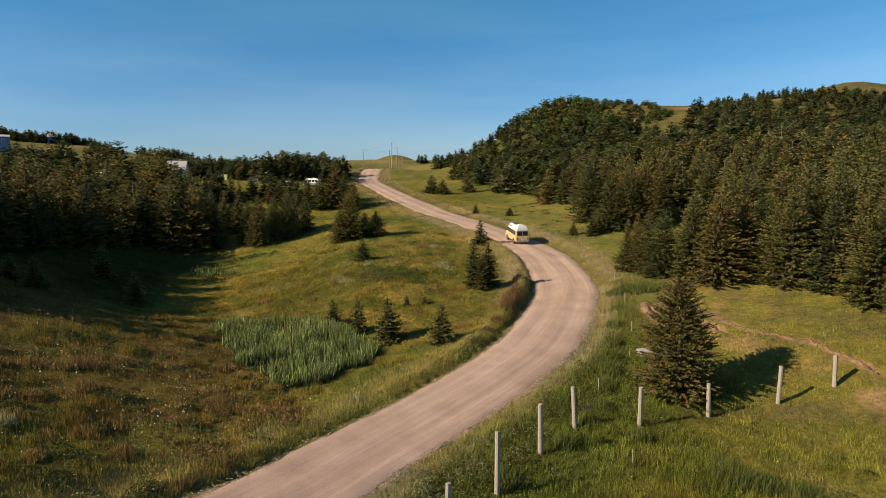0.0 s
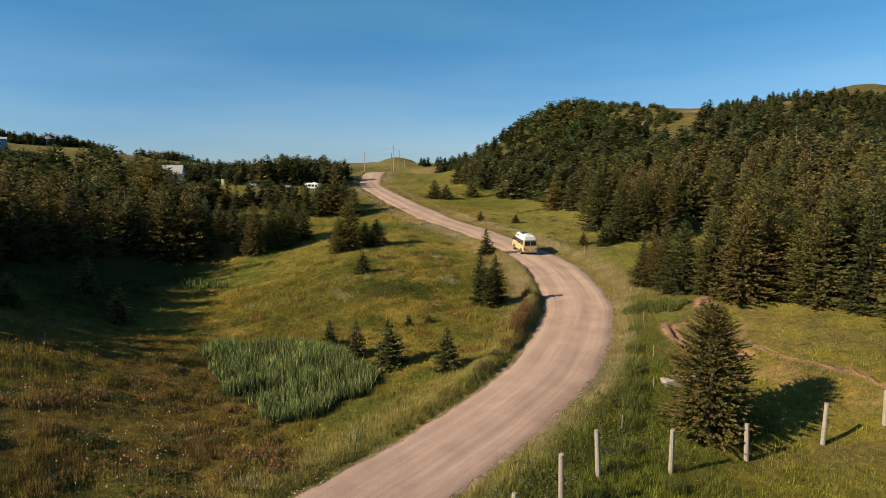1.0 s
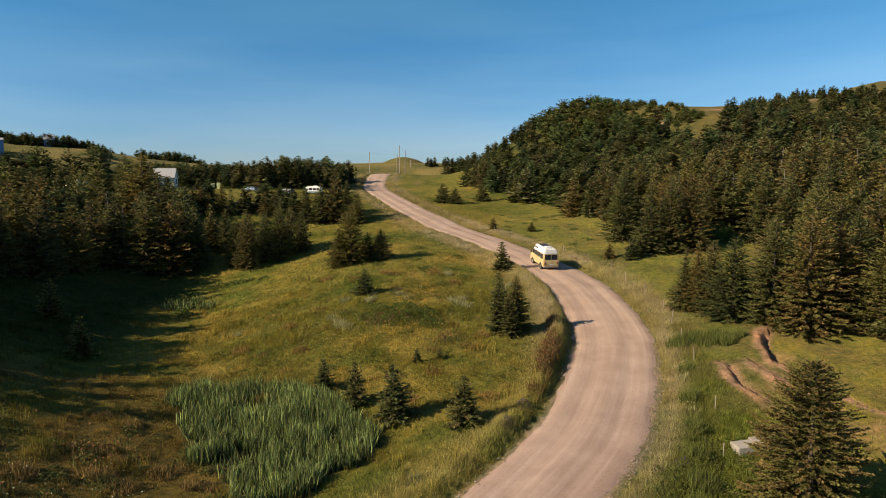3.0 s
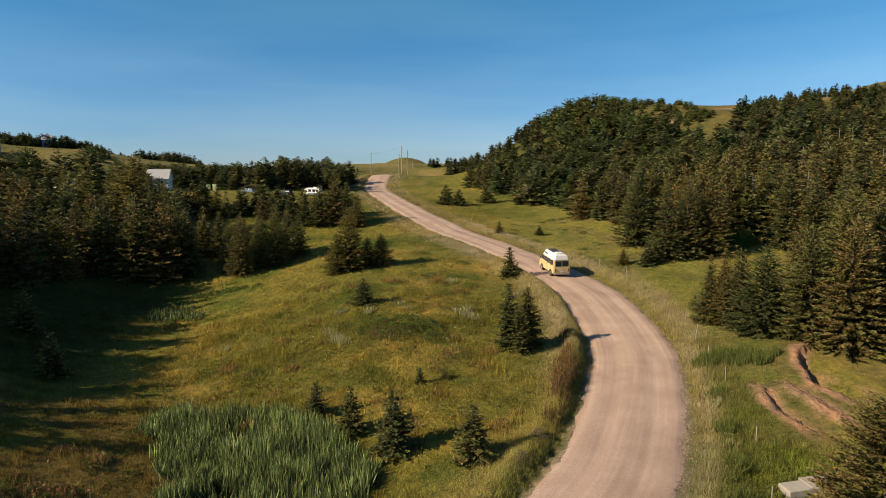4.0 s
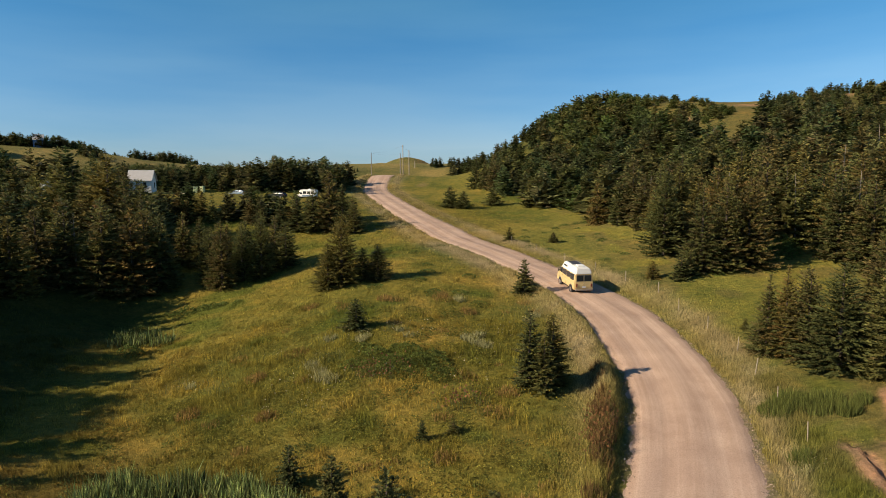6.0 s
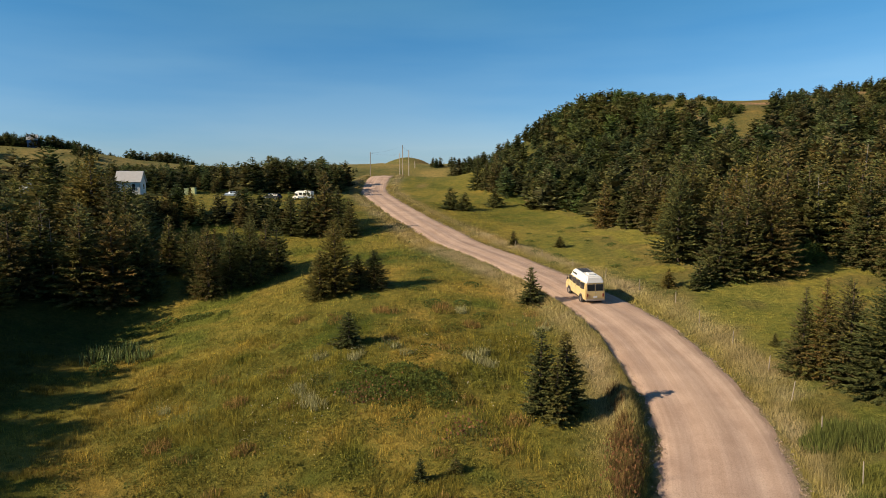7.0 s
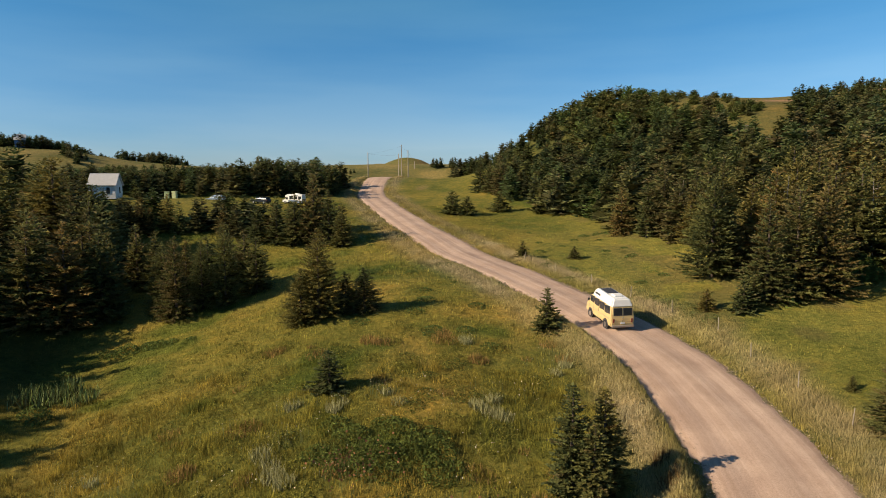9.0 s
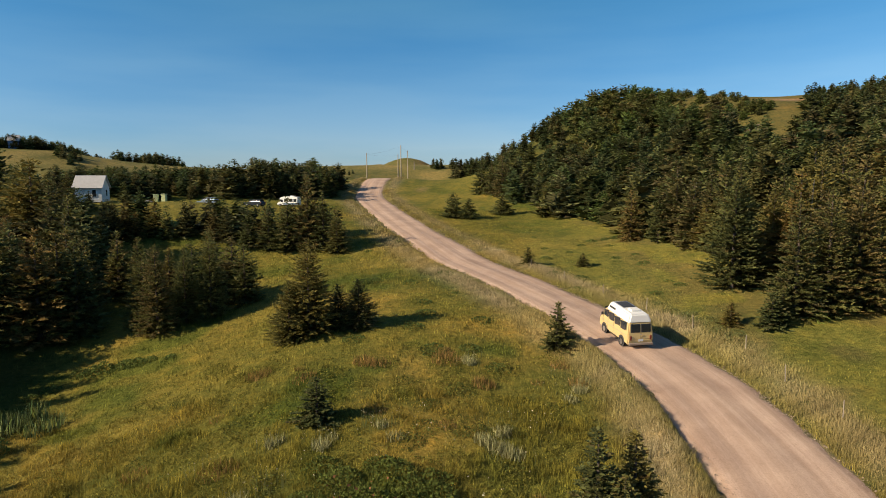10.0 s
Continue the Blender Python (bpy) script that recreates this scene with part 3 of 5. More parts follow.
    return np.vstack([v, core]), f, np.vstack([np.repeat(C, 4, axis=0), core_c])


def trunk_bm(h):
    bm = rod(0.02 * h + 0.03, 0.01, h * 0.97, sides=7)
    bmesh.ops.translate(bm, verts=bm.verts, vec=(0, 0, -0.15))
    return bm


TREE_GROUP = "spruces of the meadow and wood edge"
# kinds of spruce: height, radius, spray size, whorl gap, bare foot, rust, raggedness
KINDS = {
    "large": [(7.2, 2.5, 0.145, 0.27, 0.02, 0.5, 0.3)],
    "young": [(3.0, 1.05, 0.14, 0.24, 0.03, 0.06, 0.35), (2.6, 1.0, 0.14, 0.24, 0.04, 0.12, 0.4)],
    "slim": [(5.6, 1.25, 0.17, 0.28, 0.04, 0.08, 0.35)],
    "wood": [(8.0, 2.6, 0.33, 0.5, 0.03, 0.04, 0.28), (8.0, 2.4, 0.32, 0.48, 0.04, 0.3, 0.3), (8.0, 2.9, 0.34, 0.5, 0.02, 0.03, 0.26), (8.0, 2.2, 0.32, 0.5, 0.07, 0.1, 0.36), (8.0, 2.7, 0.33, 0.48, 0.03, 0.75, 0.3)],
    "edge": [(8.0, 2.6, 0.21, 0.34, 0.02, 0.06, 0.28), (8.0, 2.4, 0.205, 0.33, 0.03, 0.3, 0.3), (8.0, 2.8, 0.21, 0.34, 0.02, 0.65, 0.28)],
    "bush": [(3.6, 2.1, 0.24, 0.34, 0.0, 0.05, 0.35)],
}
PROTO = {}
SNAG = plain("bleached_bark", (0.26, 0.22, 0.18), 0.95, vary=0.3, scale=8)


def spruce(kind, x, y, h, turn=0.0, wide=1.0, label="", sink=0.1):
    """One spruce; the first of each kind is built, the others share its meshes."""
    n = int(abs(x * 7 + y * 13)) % len(KINDS[kind])
    size = KINDS[kind][n]
    k = h / size[0]
    m = Matrix.LocRotScale((x, y, ground_z(x, y) - sink), Euler((0, 0, turn)), (k * wide, k * wide, k))
    if (kind, n) in PROTO:
        ob = copy_thing(PROTO[kind, n], m)
        ob.matrix_basis = m
    else:
        ob = thing("spruce_tree", m, "", "tree", TREE_GROUP)
        part("trunk", trunk_bm(size[0]), BARK, ob, "grey-brown bare bark")
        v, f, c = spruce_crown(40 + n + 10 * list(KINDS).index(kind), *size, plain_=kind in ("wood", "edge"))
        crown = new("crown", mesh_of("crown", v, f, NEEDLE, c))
        crown.parent = ob
        PROTO[kind, n] = ob
    words = {"large": "broad dark green spruce with dense drooping branches", "young": "young dark green spruce standing in grass", "slim": "slender dark green spruce beside the gravel road",
             "wood": "tall green spruce with brownish branches at wood edge", "edge": "tall spruce with layered olive and brown branches at meadow edge", "bush": "low bushy dark green spruce on grass"}
    return tagged(ob, label or words[kind])


rt = random.Random(5)
SINGLE = [("large", 14.7, 37.2, 7.4, 1.1), ("young", -8.9, 50.9, 2.2, 1.15), ("young", -6.6, 49.1, 2.8, 1.15), ("young", -4.0, 46.9, 3.5, 1.15), ("young", 0.1, 45.7, 2.9, 1.44),
          ("slim", 3.3, 61.0, 5.0, 1.3), ("slim", 4.8, 61.6, 4.7, 1.4), ("slim", 4.1, 60.4, 3.6, 1.65), ("young", 5.2, 81.2, 3.4, 1.3), ("young", -8.7, 69.8, 2.4, 1.7), ("young", -3.0, 54.6, 1.2, 1.27), ("young", -1.4, 55.3, 0.8, 1.84),
          ("young", -34.9, 63.8, 3.6, 1.15), ("young", -28.0, 56.3, 3.2, 1.15), ("young", -33.3, 50.6, 2.8, 1.49), ("young", -36.0, 51.5, 2.2, 1.49), ("young", -43.7, 75.0, 3.0, 1.15), ("young", -45.8, 70.3, 3.4, 1.15),
          ("wood", -48.6, 36.4, 7.0, 1), ("wood", -47.0, 61.8, 9.2, 1.1), ("wood", -45.4, 63.6, 9.0, 1.1), ("wood", -53.6, 122.6, 5.7, 1.1), ("wood", -55.8, 122.0, 5.5, 1.2), ("wood", -58.4, 121.6, 5.0, 1.2), ("wood", -52.0, 124.6, 2.8, 1.4), ("wood", -61.0, 121.0, 6.4, 1.2),
          ("wood", -12.1, 82.9, 7.1, 1.1), ("wood", -13.3, 82.2, 4.6, 1.15), ("wood", -8.7, 83.8, 3.7, 1.5), ("wood", -10.2, 83.9, 3.4, 1.4),
          ("wood", -48.2, 78.4, 10.0, 1.15), ("wood", -47.0, 71.0, 10.2, 1.15), ("wood", -48.2, 67.6, 9.6, 1.15), ("wood", -49.8, 64.4, 9.0, 1.15), ("wood", -41.8, 87.6, 9.4, 1.15), ("wood", -38.6, 88.9, 9.8, 1.2), ("wood", -43.4, 75.6, 8.0, 1.1), ("wood", -44.9, 72.4, 6.4, 1.3), ("wood", -45.4, 69.8, 6.6, 1.3), ("wood", -44.8, 78.0, 6.0, 1.3), ("wood", -44.4, 67.6, 6.4, 1.3), ("wood", -47.6, 74.4, 9.0, 1.15), ("wood", -46.4, 76.8, 8.4, 1.15), ("wood", -45.0, 79.6, 8.2, 1.15), ("wood", -43.4, 81.6, 7.8, 1.1), ("wood", -37.8, 87.4, 9.2, 1.1), ("wood", -35.4, 88.6, 9.2, 1.1), ("wood", -33.2, 90.2, 8.2, 1.1), ("wood", -44.0, 104.0, 9.8, 1.35), ("wood", -41.2, 102.6, 9.0, 1.1), ("wood", -47.2, 106.0, 11.8, 1.4), ("wood", -50.5, 108.5, 10.4, 1.2), ("wood", -46.2, 112.0, 7.4, 1.5), ("wood", -49.0, 114.0, 7.0, 1.2), ("wood", -52.5, 113.0, 9.2, 1.2), ("wood", -55.5, 117.0, 8.4, 1.2), ("wood", -26.3, 89.8, 7.5, 1.0), ("wood", -28.2, 91.4, 6.6, 1.05), ("wood", -24.7, 91.6, 6.6, 0.95), ("wood", -22.7, 92.1, 7.9, 0.95), ("wood", -20.8, 95.2, 5.6, 1.15), ("wood", -22.4, 96.6, 6.2, 1.15), ("wood", -25.2, 94.4, 6.4, 1.15), ("wood", -27.4, 94.6, 6.0, 1.15), ("wood", -24.2, 97.6, 5.6, 1.15),
          ("wood", -19.2, 113.4, 9.0, 1), ("wood", -17.2, 112.6, 7.0, 1.1), ("wood", -15.4, 111.4, 5.0, 1.2), ("wood", -21.6, 113.2, 6.6, 1.2), ("wood", -24.0, 113.6, 5.4, 1.3), ("wood", -26.5, 113.8, 5.0, 1.3),
          ("bush", -1.9, 139.8, 4.2, 1), ("bush", 0.6, 139.5, 3.4, 1), ("bush", 6.4, 144.2, 3.8, 1.05), ("wood", 4.1, 171.3, 8.2, 1), ("wood", 7.9, 164.9, 8.1, 1.1), ("wood", 6.0, 168.0, 7.0, 1.1),
          ("wood", 22.0, 92.7, 9.6, 1), ("edge", 22.9, 84.5, 8.6, 1.0), ("edge", 25.2, 84.6, 9.2, 1.0), ("edge", 27.8, 85.4, 9.4, 0.95), ("young", 20.3, 82.6, 2.6, 1.5), ("young", 18.0, 83.8, 1.9, 1.5), ("bush", 21.4, 83.4, 2.6, 0.8),
          ("wood", 22.3, 113.3, 6.4, 1), ("wood", 20.0, 116.5, 6.4, 1), ("edge", 19.7, 65.0, 5.6, 1.05), ("wood", 22.3, 61.4, 6.8, 1.25), ("wood", 24.2, 59.0, 8.4, 1.05), ("wood", 25.6, 56.8, 9.2, 1.05), ("edge", 20.5, 64.3, 6.2, 0.95), ("edge", 21.5, 63.4, 6.2, 1.05), ("wood", 37.4, 86.6, 9.6, 1.1), ("wood", 38.6, 83.4, 9.2, 1.1),
          ("wood", 33.0, 46.2, 8.0, 1.1), ("wood", 32.3, 50.6, 8.2, 1.1), ("wood", 28.4, 57.8, 8.0, 1.1), ("wood", 33.6, 42.6, 7.4, 1.2), ("young", 5.9, 104.0, 2.0, 1.5), ("young", 11.6, 104.0, 1.5, 1.9), ("bush", 20.5, 69.8, 1.0, 0.8)]
for kind, x, y, h, wide in SINGLE:
    if kind == "wood" and (x > 15 and y < 95 or -30 < x < -8 and y < 93):
        kind = "edge"
        wide *= 0.84 if x < -17 else 1.0
    spruce(kind, x, y, h, rt.uniform(0, 6.28), wide)

# woods: polygons in plan, spacing, and heights low to high
RIGHT = [(21.2, 66), (22.4, 62.6), (24, 59.6), (27, 57.2), (30, 53.5), (32.6, 48), (34, 43), (37, 37), (60, 26), (120, 30), (150, 150), (140, 208), (70, 212), (34, 216), (14, 204), (5, 175), (9.5, 150), (13.5, 138),
         (19.5, 129), (24.5, 112), (23, 94.8), (22.8, 86.4), (24.5, 86.2), (29, 88)]
CLEAR = [(15, 68), (23, 66), (30, 64.5), (35, 70), (36.8, 80), (37.6, 87), (37, 91.5), (32, 92.5), (29.4, 87), (24, 84), (20, 81.5), (15, 80)]
BALD = [(47.5, 148), (51, 142.5), (55, 142), (60, 149), (62.5, 156), (75, 178), (88, 196), (91, 214), (66, 214), (65, 184), (60, 169), (56, 172), (50.5, 170), (49, 160)]
SCRUB = [(51.4, 158), (54, 156.5), (58.5, 160), (61, 165), (58, 170), (52.5, 168)]
LEFT = [(-29.5, 99), (-30.5, 92.5), (-34, 89.5), (-42, 88), (-45, 82), (-46.5, 74), (-49.5, 63), (-60, 57), (-78, 64), (-84, 90), (-98, 128), (-64, 128), (-59, 118), (-50, 113), (-42, 108), (-36, 104)]
SHADER = [(-38, 49.5), (-40, 51), (-43.2, 55), (-46.5, 58.5), (-55, 59.5), (-58, 55), (-58, 47), (-46, 47)]
# unseen gap in the wood, opened to let sun onto the edge trees
SUN_GAP = [(-44.5, 88), (-44, 83), (-48, 76), (-51, 68), (-55, 62.5), (-70, 58), (-76, 68), (-66, 82), (-52, 88)]
STREAK = [(-46, 36.5), (-37.5, 38.5), (-37.6, 48.5), (-46, 46.5)]
BAND = [(-50, 112), (-40, 113.5), (-30, 115.5), (-15, 115), (-15.5, 120), (-30, 121.5), (-46, 120)]
REAR = [(-85, 141), (-57, 142.5), (-47, 148.5), (-40, 151), (-31, 153), (-26, 160), (-28, 188), (-60, 190), (-85, 180)]
KNOB = [(-3, 206), (12, 196), (15, 216), (0, 220)]
CREST = [(-10.5, 281), (-2, 279), (12, 275), (12, 283), (-10, 285)]
HEATH = [(-60, 258), (-50, 256), (-36, 262), (-36, 267), (-52, 266), (-60, 263)]
GORSE = [(-153, 276), (-146, 268), (-139, 262), (-136, 266), (-142, 274), (-150, 281)]
BRACKEN = [(-127, 262), (-121, 259), (-120, 263), (-126, 266)]
RIDGE = [(-215, 274), (-178, 278), (-150, 298), (-147, 303), (-140, 301), (-132, 306), (-118, 309), (-120, 313), (-146, 312), (-160, 316), (-215, 302)]
CLUMP = [(-153, 325), (-135, 325), (-133, 340), (-152, 342)]
TUFTS = [(-140, 360), (-122, 360), (-122, 372), (-140, 372)]


def scatter(poly, step, seed, holes=()):
    rng = np.random.default_rng(seed)
    p = np.array(poly)
    gx, gy = np.meshgrid(np.arange(p[:, 0].min(), p[:, 0].max(), step), np.arange(p[:, 1].min(), p[:, 1].max(), step * 0.87))
    gx = gx + (np.arange(gx.shape[0]) % 2)[:, None] * step / 2
    x, y = gx.ravel() + rng.uniform(-0.36, 0.36, gx.size) * step, gy.ravel() + rng.uniform(-0.36, 0.36, gx.size) * step
    ok = inside(poly, x, y) & (x < 0.73 * y + 4)
    for h in holes:
        ok &= ~inside(h, x, y)
    for _, sx, sy, _, _ in SINGLE:
        ok &= (x - sx) ** 2 + (y - sy) ** 2 > 2.2
    return np.stack([x[ok], y[ok]], 1), rng


def lift(v, f, c, places, heights, wide, rng, base=8.0):
    """Many trees in one mesh."""
    V, F, C = [], [], []
    n = 0
    z = land(places[:, 0], places[:, 1])[0]
    kinds = rng.integers(0, len(v), len(places))
    for (x, y), zz, h, k in zip(places, z, heights, kinds):
        a, s = rng.uniform(0, 6.28), h / base
        w = s * rng.uniform(0.85, 1.2) * wide
        q = v[k]
        ca, sa_ = math.cos(a), math.sin(a)
        V.append(np.stack([x + w * (q[:, 0] * ca - q[:, 1] * sa_), y + w * (q[:, 0] * sa_ + q[:, 1] * ca), zz - 0.1 + s * q[:, 2]], 1))
        F.append(f[k] + n)
        tone = np.array((1, 1, 1)) * rng.uniform(0.62, 1.35) * np.array((rng.uniform(0.82, 1.22), 1, rng.uniform(0.8, 1.15)))
        C.append(c[k] * tone)
        n += len(q)
    return np.vstack(V), np.vstack(F), np.vstack(C)


def wood(name, label, sets, spray, gap, wide=1.0, base=8.0, dome=0.0):
    crowns = [spruce_crown(200 + i, base, r if base > 4 else 0.28 * r * base, spray, gap, 0.06, rust, 0.35, True, dome) for i, (r, rust) in enumerate(((2.4, 0.04), (2.1, 0.5), (2.7, 0.02), (2.3, 0.12)))]
    V, F, C = zip(*crowns)
    # far crowns: backlit, distant look put into the colour, darker and bluer
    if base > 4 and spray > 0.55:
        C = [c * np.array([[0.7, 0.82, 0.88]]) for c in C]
    if base < 4:
        C = [c * np.array([[0.72, 0.88, 0.78]]) for c in C]
    A, B, D, n = [], [], [], 0
    for places, heights, rng in sets:
        a, b, d = lift(V, F, C, places, heights, wide, rng, base)
        A.append(a)
        B.append(b + n)
        D.append(d)
        n += len(a)
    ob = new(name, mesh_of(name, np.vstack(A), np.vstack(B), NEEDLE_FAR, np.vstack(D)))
    tagged(ob, label, "woodland", kind="stuff")


front, sets_mid, sets_far, sets_brush = [], [], [], []
for poly, step, seed, lo, hi, holes in ((RIGHT, 3.8, 1, 5.6, 10.2, (CLEAR, BALD)), (LEFT, 4.3, 2, 6.2, 9.6, (SUN_GAP,)), (SHADER, 2.7, 3, 7.0, 8.2, ()), (STREAK, 3.3, 15, 7.4, 10.0, ()), (BAND, 2.5, 4, 3.5, 4.9, ()), (REAR, 2.7, 6, 3.4, 7.4, ()),
                                        (KNOB, 3.2, 7, 3, 5, ()), (CREST, 2.8, 17, 3.0, 4.4, ()), (HEATH, 3.4, 18, 1.3, 2.6, ()), (GORSE, 3.6, 19, 2.5, 4.5, ()), (BRACKEN, 2.6, 20, 2.4, 3.4, ()), (SCRUB, 2.3, 12, 1.3, 2.2, ()), (RIDGE, 2.6, 8, 3.4, 6.6, ()), (CLUMP, 2.8, 9, 5.0, 7.2, ()), (TUFTS, 5.0, 10, 3, 5, ())):
    p, rng = scatter(poly, step, seed, holes)
    h = rng.uniform(lo, hi, len(p))
    if poly is RIGHT:
        h *= 1 - (0.38 + 0.17 * smooth(35, 55, p[:, 0])) * smooth(95, 180, p[:, 1])
        h *= 1 - 0.2 * smooth(175, 200, p[:, 1]) - 0.3 * smooth(66, 72, p[:, 0]) * (1 - smooth(92, 100, p[:, 0])) * smooth(155, 165, p[:, 1])
    if poly is LEFT:
        h *= (1 + 0.1 * smooth(-48, -58, p[:, 0])) * (1 - 0.04 * smooth(92, 106, p[:, 1])) * (1 - 0.3 * np.exp(-(((p[:, 0] + 46) / 4) ** 2 + ((p[:, 1] - 110) / 5) ** 2)))
    if poly is RIDGE:
        h *= 1 - 0.62 * smooth(-164, -158, p[:, 0]) * (1 - smooth(-149, -145, p[:, 0])) - 0.6 * smooth(-133, -129, p[:, 0])
        thick = value_noise(p[:, 0], p[:, 1], 9, 91) > 0.3
        p, h = p[thick], h[thick]
    if poly is REAR:
        h *= 1 - 0.3 * smooth(-42, -52, p[:, 0])
    if poly is SHADER:
        h += 2.2 * smooth(-41, -49, p[:, 0])
    near = np.hypot(p[:, 0] - 4, p[:, 1] - 55) < 62 if poly in (RIGHT, LEFT, BAND) else np.zeros(len(p), bool)
    front += [(x, y, hh) for (x, y), hh in zip(p[near], h[near])]
    far = ~near & (p[:, 1] > 118)
    brush = far & (p[:, 1] > 168) & (p[:, 0] < 66) & (p[:, 0] > 24) if poly is RIGHT else far & (poly is SCRUB)
    far &= ~brush
    sets_brush.append((p[brush], h[brush] * (0.86 - 0.38 * smooth(38, 50, p[brush, 0]) * (poly is RIGHT)), rng))
    mid = ~near & ~far & ~brush
    sets_mid.append((p[mid], h[mid], rng))
    sets_far.append((p[far], h[far], rng))
front.sort(key=lambda q: (q[0] - 4) ** 2 + (q[1] - 55) ** 2)
for n, (x, y, h) in enumerate(front[:170]):
    spruce("edge" if n < 36 else "wood", x, y, h, rt.uniform(0, 6.28), rt.uniform(1.0, 1.28) * (1.5 if h < 5.3 else 1))
if front[170:]:
    q = np.array(front[170:])
    sets_mid.append((q[:, :2], q[:, 2], np.random.default_rng(77)))
wood("spruce_wood", "dense spruce wood on the slopes, green and brownish", [s for s in sets_mid if len(s[0])], 0.5, 0.62, 1.15)
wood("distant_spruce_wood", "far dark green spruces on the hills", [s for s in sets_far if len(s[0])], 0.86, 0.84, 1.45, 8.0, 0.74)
wood("hilltop_brush", "rounded green scrub covering the hilltop", [s for s in sets_brush if len(s[0])], 0.55, 0.5, 1.1, 3.0, 0.45)


def dead_spruce(x, y, h):
    """A bleached standing trunk with short broken branches."""
    ob = thing("dead_spruce", pose(x, y, ground_z(x, y) - 0.2, rt.uniform(-3, 3), rt.uniform(-3, 3), rt.uniform(0, 360)), "bleached dead spruce trunk standing among living trees", "tree", "dead trunks in the wood")
    part("trunk", rod(0.09, 0.025, h, sides=7), SNAG, ob)
    for k in range(7):
        z = h * (0.45 + 0.07 * k)
        bm = rod(0.03, 0.01, rt.uniform(0.5, 1.1), sides=5)
        bmesh.ops.transform(bm, matrix=Matrix.LocRotScale((0, 0, z), Euler((radians(rt.uniform(60, 100)), 0, rt.uniform(0, 6.28))), None), verts=bm.verts)
        part("branch", bm, SNAG, ob)


for x, y, h in ((62, 118, 8.6), (66, 121, 8.2), (48, 104, 8.0), (40, 88, 8.6), (36, 92, 8.0), (30, 96, 8.0), (54, 96, 8.2), (75, 116, 8.4), (28, 118, 6.0), (-47, 96, 8.0), (-41, 88, 7.8)):
    dead_spruce(x, y, h)

# ---- grass, reeds, flowers and low growth ----


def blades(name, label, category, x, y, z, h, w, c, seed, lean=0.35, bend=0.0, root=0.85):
    """Upright blades, a tapered triangle each; root: factor that darkens the foot's colour, for the shade between
    blades.
    """
    rng = np.random.default_rng(seed)
    n = len(x)
    a = rng.uniform(0, 6.283, n)
    b = rng.uniform(0, 6.283, n)
    l = np.abs(rng.normal(0, lean, n)) * h
    p = np.stack([x, y, z - 0.03], 1)
    s = np.stack([np.cos(a), np.sin(a), 0 * a], 1) * (w / 2)[:, None]
    t = p + np.stack([np.cos(b) * l, np.sin(b) * l, h], 1)
    if bend:
        t[:, 0] += bend * h
    v = np.stack([p - s, p + s, t], 1).reshape(-1, 3)
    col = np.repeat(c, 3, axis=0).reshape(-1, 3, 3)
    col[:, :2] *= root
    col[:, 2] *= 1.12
    ob = new(name, mesh_of(name, v, np.arange(3 * n).reshape(-1, 3), BLADE, col.reshape(-1, 3)))
    return tagged(ob, label, category, kind="stuff")


def strewn(n, box_, seed, keep):
    rng = np.random.default_rng(seed)
    x, y = rng.uniform(box_[0], box_[1], n), rng.uniform(box_[2], box_[3], n)
    ok = (x > -0.8 * (y + 6)) & (x < 0.8 * (y + 6))
    ok &= rng.random(n) < keep(x, y)
    return x[ok], y[ok], rng


def tufted(x, y, rng, many, spread):
    k = rng.integers(max(1, many - 2), many + 3, len(x))
    i = np.repeat(np.arange(len(x)), k)
    return x[i] + rng.normal(0, spread, len(i)), y[i] + rng.normal(0, spread, len(i)), i


def grow(name, label, n, box_, seed, keep, many, spread, hgt, wid, tone, least=3.2, lean=0.35, vary=1.0):
    x, y, rng = strewn(n, box_, seed, keep)
    tint_jit = (0.66 + 0.68 * rng.random(len(x))) * (0.72 + 0.56 * smooth(0.2, 0.8, value_noise(x, y, 0.55, 49)))
    tint_jit = 1 + vary * (tint_jit - 1)
    tall = rng.uniform(0.65, 1.35, len(x))
    bx, by, i = tufted(x, y, rng, many, spread)
    z, d, soil = land(bx, by)
    ok = (np.abs(d) > least - 0.2 + 0.1 * (d < 0) + 0.5 * value_noise(bx, by, 0.9, 31) - 0.55 * smooth(75, 92, by)) & (soil < 0.4) & ~inside(REED_BED, bx, by)
    bx, by, z, d, i = bx[ok], by[ok], z[ok], d[ok], i[ok]
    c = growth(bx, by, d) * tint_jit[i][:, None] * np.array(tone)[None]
    h = hgt(bx, by) * tall[i] * rng.uniform(0.7, 1.2, len(bx))
    far = 1 + 0.9 * smooth(40, 110, by)
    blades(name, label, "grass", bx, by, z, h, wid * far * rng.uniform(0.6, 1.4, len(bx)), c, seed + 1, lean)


def meadow_height(x, y):
    g = 0.1 + 0.14 * value_noise(x, y, 4.0, 41) + 0.22 * smooth(0.45, 0.8, value_noise(x, y, 1.1, 48))
    g = g * (1 + 0.1 * smooth(-6, -12, x) * (1 - smooth(46, 54, y)))
    return g * (1 - 0.75 * smooth(14, 19, x)) * (1 - 0.2 * smooth(60, 90, y))


